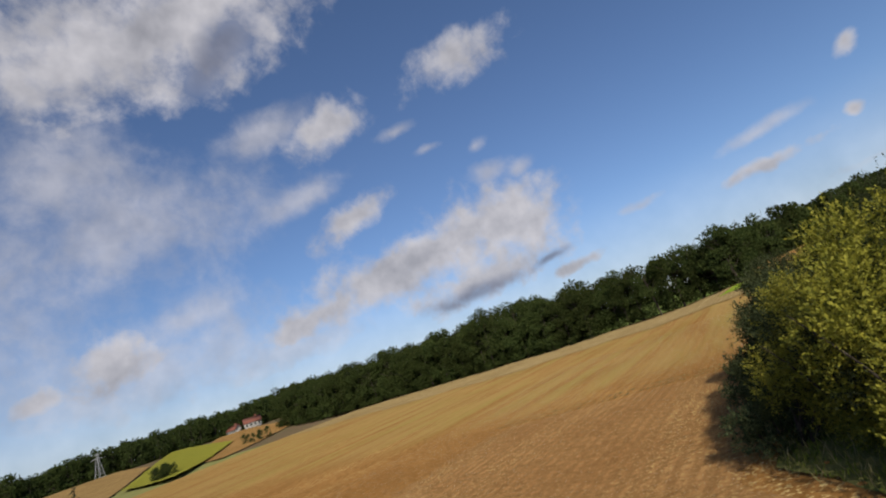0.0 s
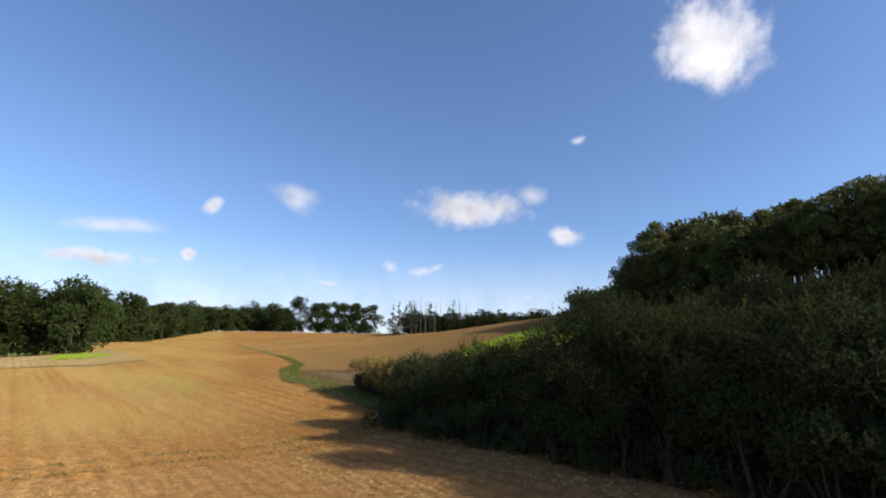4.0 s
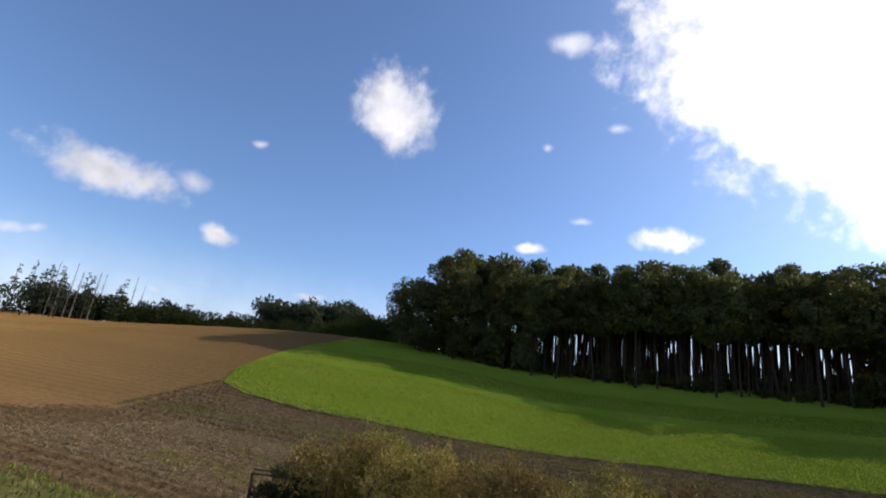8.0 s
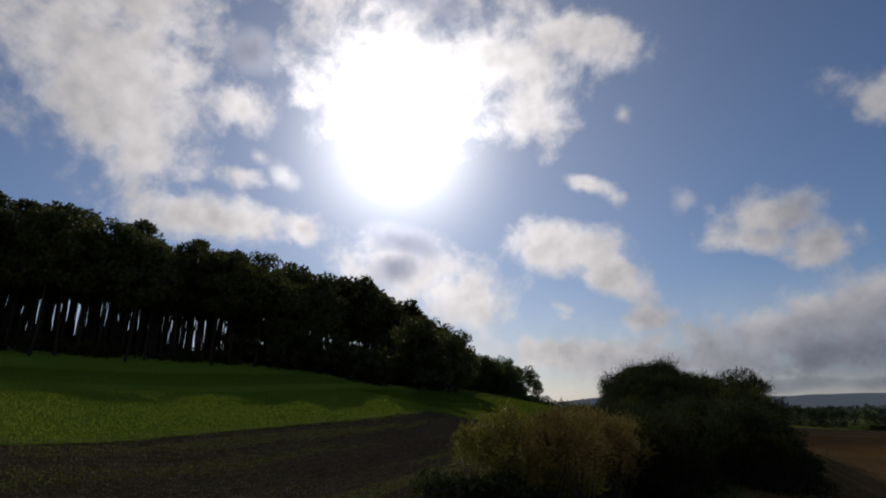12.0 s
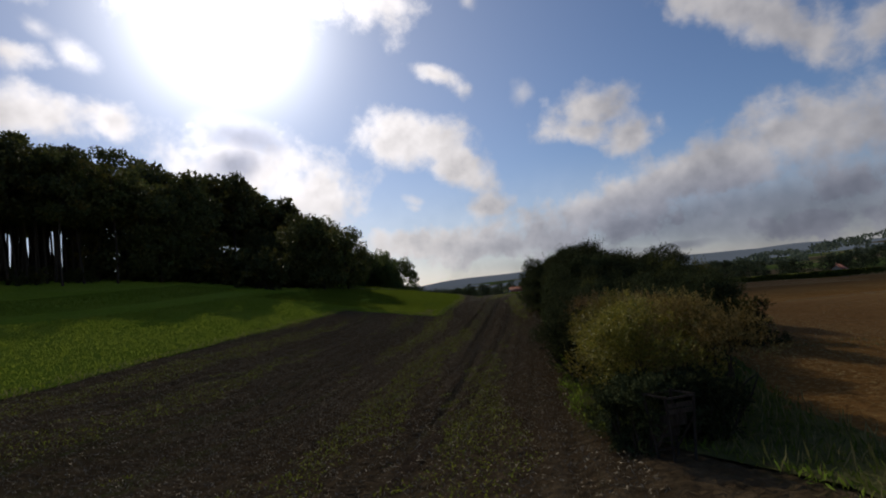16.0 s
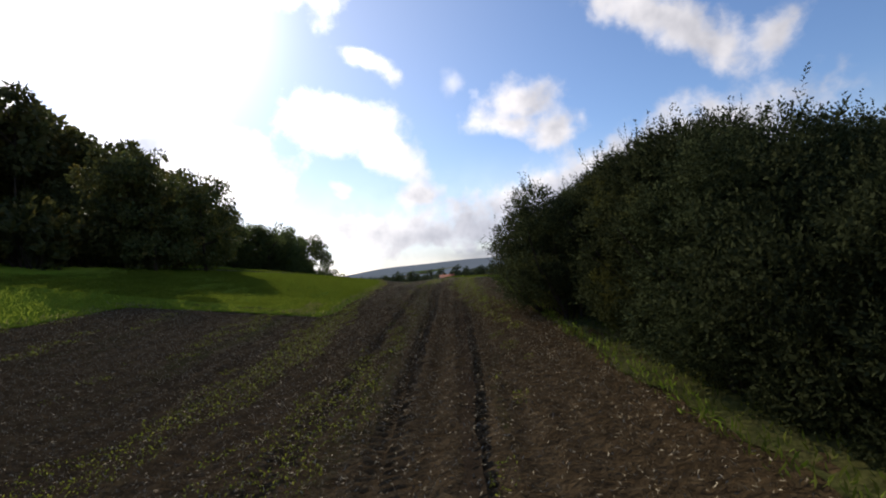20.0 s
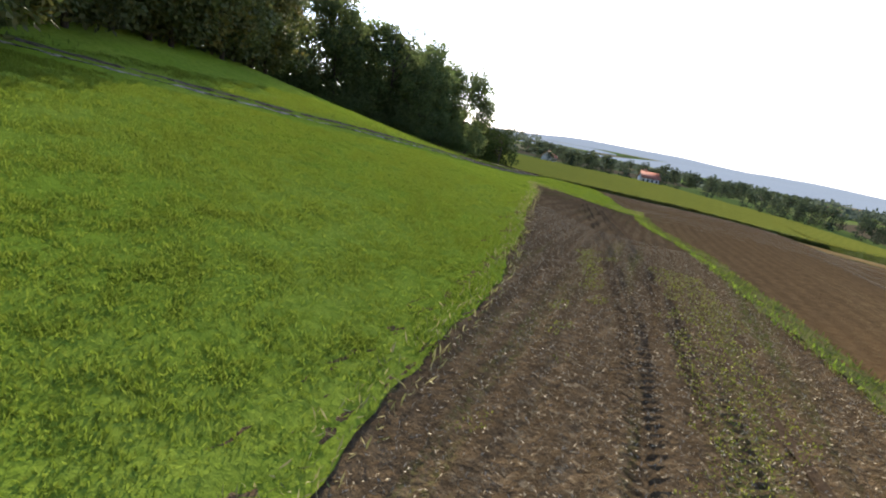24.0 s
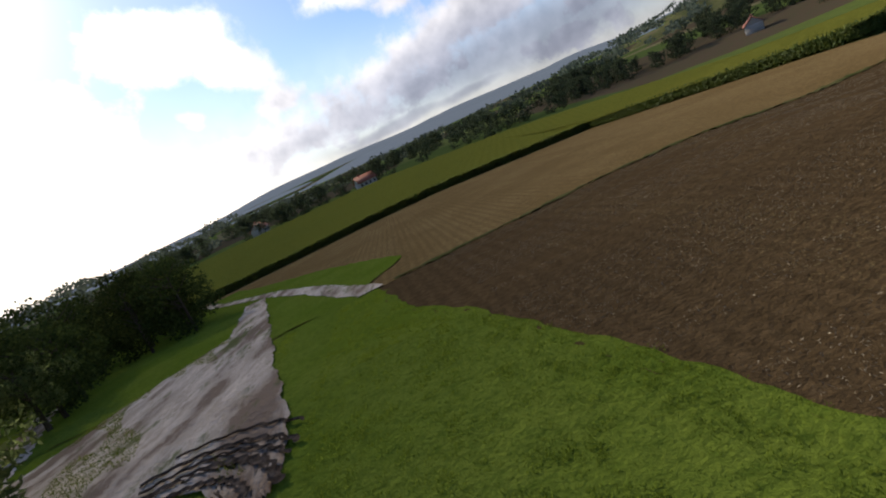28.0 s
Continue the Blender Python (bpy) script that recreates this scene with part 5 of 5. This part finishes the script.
def hill(name, yaw0, yaw1, d, base, top, mat, label, seed):
    """A long far ridge: one rounded back."""
    r = np.random.default_rng(seed)
    a = np.radians(np.linspace(yaw0, yaw1, 90))
    f = np.linspace(0, 1, 90)
    ridge = base + (top - base) * (np.sin(np.pi * f) ** 0.5) * (0.7 + 0.22 * np.sin(f * 13 + seed) + 0.1 * np.sin(f * 31 + 2 * seed) + 0.04 * np.sin(f * 71 + seed))
    rows = []
    for k, hgt in ((0.0, 0.0), (0.25, 0.55), (0.5, 0.9), (0.7, 1.0), (1.2, 0.0)):
        dd = d * (1 + 0.35 * k)
        rows.append(np.stack([10 - np.sin(a) * dd, -80 + np.cos(a) * dd, base + (ridge - base) * hgt], -1))
    co = np.concatenate(rows)
    return tagged(new(name, mesh_from(name, co, grid_faces(90, 5), mat, True)), label, "hill", kind="structure")


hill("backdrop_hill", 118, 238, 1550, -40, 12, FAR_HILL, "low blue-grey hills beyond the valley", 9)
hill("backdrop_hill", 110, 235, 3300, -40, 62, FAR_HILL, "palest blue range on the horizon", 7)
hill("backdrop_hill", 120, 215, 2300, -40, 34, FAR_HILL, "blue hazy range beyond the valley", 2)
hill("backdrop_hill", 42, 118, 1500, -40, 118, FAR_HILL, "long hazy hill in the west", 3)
hill("backdrop_slope", 128, 148, 760, -22, 14, FAR_FIELD, "pale fields on the far slope", 5)
hill("backdrop_hill", 18, 80, 900, -10, 72, FAR_RIDGE, "dark wooded ridge in the north-west", 4)


def farmhouse(x, y, turn, length, wide, wall, label):
    house = tagged(new("farmhouse"), label, "house")
    rise = wide * 0.45

    def box(x0, x1, y0, y1, z0, z1):
        v = [(a, b, c) for c in (z0, z1) for a, b in ((x0, y0), (x1, y0), (x1, y1), (x0, y1))]
        return v, [(0, 3, 2, 1), (4, 5, 6, 7), (0, 1, 5, 4), (1, 2, 6, 5), (2, 3, 7, 6), (3, 0, 4, 7)]

    v, f = box(-length / 2, length / 2, -wide / 2, wide / 2, -1, wall)
    part("wall", mesh_from("wall", v, f, PLASTER), house)
    o = 0.5
    for s in (-1, 1):
        v = [(-length / 2 - o, s * (wide / 2 + o), wall - 0.3), (length / 2 + o, s * (wide / 2 + o), wall - 0.3), (length / 2 + o, 0, wall + rise), (-length / 2 - o, 0, wall + rise)]
        v += [(a, b, c + 0.25) for a, b, c in v]
        f = [(0, 3, 2, 1), (4, 5, 6, 7), (0, 1, 5, 4), (1, 2, 6, 5), (2, 3, 7, 6), (3, 0, 4, 7)]
        part("roof", mesh_from("roof", v, f, ROOF), house, "red tiled roof slope")
        v = [(s * length / 2, -wide / 2, wall), (s * length / 2, wide / 2, wall), (s * length / 2, 0, wall + rise - 0.1)]
        part("gable_face", mesh_from("gable_face", v, [(0, 1, 2)], PLASTER), house)
    for k in range(4):
        for s in (-1, 1):
            cx = -length / 2 + length * (k + 0.5) / 4
            v, f = box(cx - 0.5, cx + 0.5, s * wide / 2 - 0.08, s * wide / 2 + 0.08, wall * 0.35, wall * 0.75)
            part("window", mesh_from("window", v, f, GLASS_DARK), house)
    v, f = box(length * 0.2, length * 0.2 + 0.8, -0.4, 0.4, wall + rise - 0.5, wall + rise + 1.0)
    part("chimney", mesh_from("chimney", v, f, ROOF), house)
    house.matrix_basis = pose(x, y, rest(x, y), 0, 0, turn)
    return house


farmhouse(-150, -262, 50, 8, 6, 2.6, "white farmhouse with a red tiled roof in the valley")
farmhouse(8, -322, 20, 9, 6, 3.0, "farmhouse with a dull red roof among trees")
farmhouse(62, -330, 80, 8, 6, 3.2, "small pale house among valley trees")
farmhouse(-186, -210, 15, 9, 6, 3.0, "pale farm building beyond the fields")
farmhouse(-262, 138, 60, 8.5, 5.5, 2.8, "white farmhouse with a red roof at the wood's edge")
farmhouse(-272, 133, 10, 6.5, 4.5, 2.2, "low barn with a rusty red roof")


def pylon(x, y, turn, high, label):
    """A lattice power pylon."""
    root = tagged(new("power_pylon"), label, "pylon")
    for sx in (-1, 1):
        for sy in (-1, 1):
            v, f = tubes([[(sx * 1.6, sy * 1.6, -0.3, 0.12), (sx * 0.7, sy * 0.7, high * 0.6, 0.1), (sx * 0.15, sy * 0.15, high, 0.07)]], 4)
            part("leg", mesh_from("leg", v, f, METAL), root)
    for k in range(6):
        z0, z1 = high * k / 7, high * (k + 1) / 7
        w0, w1 = 1.6 - 1.4 * k / 7, 1.6 - 1.4 * (k + 1) / 7
        for s in (-1, 1):
            v, f = tubes([[(-w0, s * w0, z0, 0.06), (w1, s * w1, z1, 0.06)]], 4)
            part("brace", mesh_from("brace", v, f, METAL), root)
            v, f = tubes([[(s * w0, w0, z0, 0.06), (s * w1, -w1, z1, 0.06)]], 4)
            part("brace", mesh_from("brace", v, f, METAL), root)
    for z, w in ((high * 0.78, 3.6), (high * 0.92, 2.6)):
        v, f = tubes([[(-w, 0, z, 0.05), (0, 0, z + 0.5, 0.14), (w, 0, z, 0.05)]], 4)
        part("cross_arm", mesh_from("cross_arm", v, f, METAL), root)
    root.matrix_basis = pose(x, y, rest(x, y), 0, 0, turn)
    return root


pylon(-285, 72, 30, 12, "grey steel lattice power pylon in the western fields")

# ---- grass, straw and wheel prints near the way ----


def strewn(name, n, x0, x1, y0, y1, size, mat, label, category, keep, up, flop, slim, seed, lift=0.0):
    r = np.random.default_rng(seed)
    x, y = r.uniform(x0, x1, n), r.uniform(y0, y1, n)
    k = keep(x, y)
    x, y = x[k], y[k]
    return stuff(name, np.stack([x, y, land(x, y) + lift], -1), np.tile([0, 0, up], (len(x), 1)), size, mat, label, category, flop, slim, seed)


def on_strip(x, y):
    return (x > strip_edge(y)) & (x < meadow_edge(y) - 0.1)


def on_meadow(x, y):
    inside = np.where(y > -84, x > meadow_edge(y) + 0.05, x > field_edge(y) + 0.1)
    return inside & (np.abs(x - track_line(y)) > 1.2) & ~((y < -94.5) & (x > mud_near(y)) & (x < mud_far(y)))


strewn("straw", 175000, -1.8, 16, -66, 14, 0.054, STRAWBITS, "short pale straw lying on dark soil", "straw", on_strip, 0.05, 0.6, 0.25, 31, 0.04)
for line in (-7.6, -6.3):
    strewn("stubble_line", 5000, -26, -6.5, line - 0.6, line + 0.6, 0.13, DRYBLADES, "thin line of dry weeds across the tilled field", "weeds", lambda x, y: np.abs(y - line - 0.25 * np.sin(x * 0.7)) < 0.1, 0.6, 0.8, 0.15, 50, 0.0)
strewn("straw", 90000, -34, -9, -36, 26, 0.06, STRAWBITS, "short pale straw lying on brown soil", "straw", lambda x, y: x < field_edge(y) - 0.2, 0.02, 0.5, 0.12, 32, 0.04)
strewn("straw", 120000, -58, 10, -112, -84, 0.07, STRAWBITS, "short pale straw along the field's southern rows", "straw", lambda x, y: (x < field_edge(y) - 0.1) & (np.sin(y * 2.6 + 0.25 * np.sin(x * 0.3)) + np.sin(y * 0.83 + x * 0.05) > -0.3), 0.02, 0.5, 0.2, 49, 0.05)
strewn("seedlings", 230000, -1.6, 15, -60, 10, 0.045, SPROUT, "green seedlings sprouting along the rows", "seedling",
       lambda x, y: on_strip(x, y) & (np.sin(x * 2.1 + 0.9 * np.sin(y * 0.21)) + 0.9 * np.sin(x * 0.7 + y * 0.13) + 0.8 * np.sin(x * 5.3 - y * 1.1) * np.sin(y * 2.3) > 0.6), 0.8, 0.8, 0.4, 38, 0.02)


def tufts(name, n, each, x0, x1, y0, y1, size, mat, label, seed, spread=0.06):
    """Grass in tufts: a fan of blades at each spot, thicker in mown lines."""
    r = np.random.default_rng(seed)
    x, y = r.uniform(x0, x1, n), r.uniform(y0, y1, n)
    k = on_meadow(x, y) & (r.random(n) < 0.62 + 0.26 * np.sin((x - 0.13 * y) * 3.1 + 1.5 * np.sin(y * 0.21)) + 0.2 * np.sin(x * 0.9 + y * 0.6))
    x, y = np.repeat(x[k], each), np.repeat(y[k], each)
    px, py = r.normal(0, spread, len(x)), r.normal(0, spread, len(x))
    ways = np.stack([px * 0.36 / spread, py * 0.36 / spread, np.full(len(x), 0.9)], -1)
    x, y = x + px, y + py
    return stuff(name, np.stack([x, y, land(x, y) + 0.02], -1), ways, size, mat, label, "grass", 0.45, 0.22, seed)


tufts("grass_tufts", 36000, 8, 7.5, 22, -64, -30, 0.08, TUFTS, "tufted lush meadow grass in mown lines", 33)
tufts("grass_tussocks", 5200, 60, 7.5, 24, -66, -30, 0.08, TUFTS, "shaggy tussocks standing up in the meadow", 58, 0.14)
tufts("grass_tussocks", 4200, 60, 5, 26, -112, -66, 0.075, TUFTS, "shaggy tussocks in the meadow by the track", 59, 0.14)
strewn("meadow_grass", 120000, 7.5, 24, -70, -30, 0.058, TUFTS, "short lush meadow grass", "grass", on_meadow, 0.9, 0.6, 0.22, 47, 0.02)
strewn("meadow_grass", 190000, 7.5, 36, -34, 20, 0.12, SUNLIT_GRASS, "grass on the rising meadow, lightened for its sunlit glow", "grass", lambda x, y: on_meadow(x, y) & (x < 34), 0.9, 0.5, 0.2, 46, 0.0)
tufts("grass_tufts", 60000, 5, 5, 24, -112, -64, 0.066, TUFTS, "tufted meadow grass by the track", 43)
strewn("verge_grass", 170000, -10, 10, -84, 45, 0.15, BLADES, "rough green grass on the verge", "grass", lambda x, y: (x > field_edge(y)) & (x < strip_edge(y) + 0.25), 1.0, 0.45, 0.16, 34, 0.04)
strewn("verge_grass", 80000, -4.5, 7, -84, 20, 0.13, TUFTS, "bright green grass rim beside the tilled strip", "grass", lambda x, y: (x > strip_edge(y) - 0.25 + 0.1 * np.sin(y * 1.3)) & (x < strip_edge(y) + 0.12 + 0.12 * np.sin(y * 2.1)), 0.9, 0.5, 0.2, 39, 0.04)
strewn("dry_grass", 20000, -6, 12, 4, 60, 0.22, DRYBLADES, "dry grass on the field verge", "grass", lambda x, y: (x > field_edge(y)) & (x < strip_edge(y)), 1.2, 0.4, 0.08, 45, 0.02)
strewn("dry_grass", 12000, -10.5, 4, -30, 6, 0.3, DRYBLADES, "tall dry grass along the hedge foot", "grass", lambda x, y: (x > field_edge(y) - 0.2) & (x < field_edge(y) + 2.2), 1.3, 0.35, 0.07, 35, 0.02)
strewn("edge_grass", 80000, 4, 20, -86, 18, 0.19, DRYBLADES, "dry grass fringe between tilled soil and meadow", "grass", lambda x, y: np.abs(x - meadow_edge(y) - 0.1) < 0.35, 1.0, 0.6, 0.12, 37, 0.02)
strewn("edge_grass", 9000, 8, 16.5, -32.5, -27.5, 0.17, DRYBLADES, "dry grass fringe at the meadow corner", "grass", lambda x, y: (np.abs(x - meadow_edge(y)) < 1.6) & on_meadow(x + 0.5, y + 0.5), 0.8, 0.7, 0.14, 48, 0.02)
for mat, n, size, seed in ((TUFTS, 30000, 0.085, 56), (DRYBLADES, 14000, 0.1, 57)):
    strewn("edge_grass", n, 3.5, 13.5, -88, -76, size, mat, "ragged grass creeping over the end of the tilled strip", "grass",
           lambda x, y: (x > strip_edge(y) - 0.5) & (np.abs(x - meadow_edge(y)) + 0.35 * np.abs(y + 86.3) < 2.4 + 0.8 * np.sin(x * 5.1 + y * 3.3)), 0.8, 0.7, 0.16, seed, 0.03)
strewn("mud_grass", 60000, 17, 33, -122, -96, 0.12, BLADES, "thin grass growing through the churned mud", "grass",
       lambda x, y: (x > mud_near(y) + 0.42 * (mud_far(y) - mud_near(y))) & (x < mud_far(y) + 0.2) & (np.sin(x * 1.1 + y * 0.5) + np.sin(x * 0.5 - y * 0.31 + 1) + 0.7 * np.sin(x * 2.9 + y * 1.7) > 0.25), 0.8, 0.6, 0.2, 60, 0.1)
strewn("bank_grass", 16000, 15, 34, -92, -24, 0.22, BLADES, "longer grass beside the rutted track", "grass", lambda x, y: np.abs(x - track_line(y) - 1.8) < 0.6, 1.1, 0.4, 0.12, 36, 0.03)

# lug prints of tractor tyres
pv, pf = [], []
tyre_a = curve_of((-82, 9.9), (-70, 7.8), (-61, 6.2), (-54, 5.1), (-46, 4.4), (-42, 3.95), (-34, 3.8), (-24, 4.0), (-5, 3.8), (8, 3.6))
tyre_b = curve_of((-82, 8.9), (-72, 7.0), (-61, 5.2), (-57, 4.5), (-50, 3.6), (-42, 2.9), (-28, 2.55), (-20, 2.7), (-5, 2.2), (8, 2.1))
for tyre, y0, y1 in ((tyre_a, -81, 3), (tyre_b, -81, 7), (rut_line, -30, -8)):
    for y in np.arange(y0, y1, 0.24):
        x0, drift = float(tyre(y)), 0.04 * math.sin(y * 0.4)
        for s in (-1, 1):
            cx = x0 + drift + s * 0.16
            yy = y + (0.13 if s > 0 else 0.0)
            b = len(pv)
            for ex, ey in ((-0.15, 0.17), (0.15, 0.0), (0.15, 0.1), (-0.15, 0.27)):
                x = cx + ex * s
                pv.append((x, yy + ey, rest(x, yy, -0.01)))
            pv += [(cx - 0.1 * s, yy + 0.2, rest(cx, yy, 0.024)), (cx + 0.1 * s, yy + 0.07, rest(cx, yy, 0.024))]
            pf += [(b, b + 1, b + 5, b + 4), (b + 1, b + 2, b + 5, b + 5), (b + 2, b + 3, b + 4, b + 5), (b + 3, b, b + 4, b + 4)]
pf = [tuple(dict.fromkeys(q)) for q in pf]
me = bpy.data.meshes.new("wheel_print")
me.from_pydata(pv, [], pf)
me.materials.append(SOIL_B)
tagged(new("wheel_print", me), "ribbed tyre prints pressed into dark soil", "wheel print", kind="stuff")
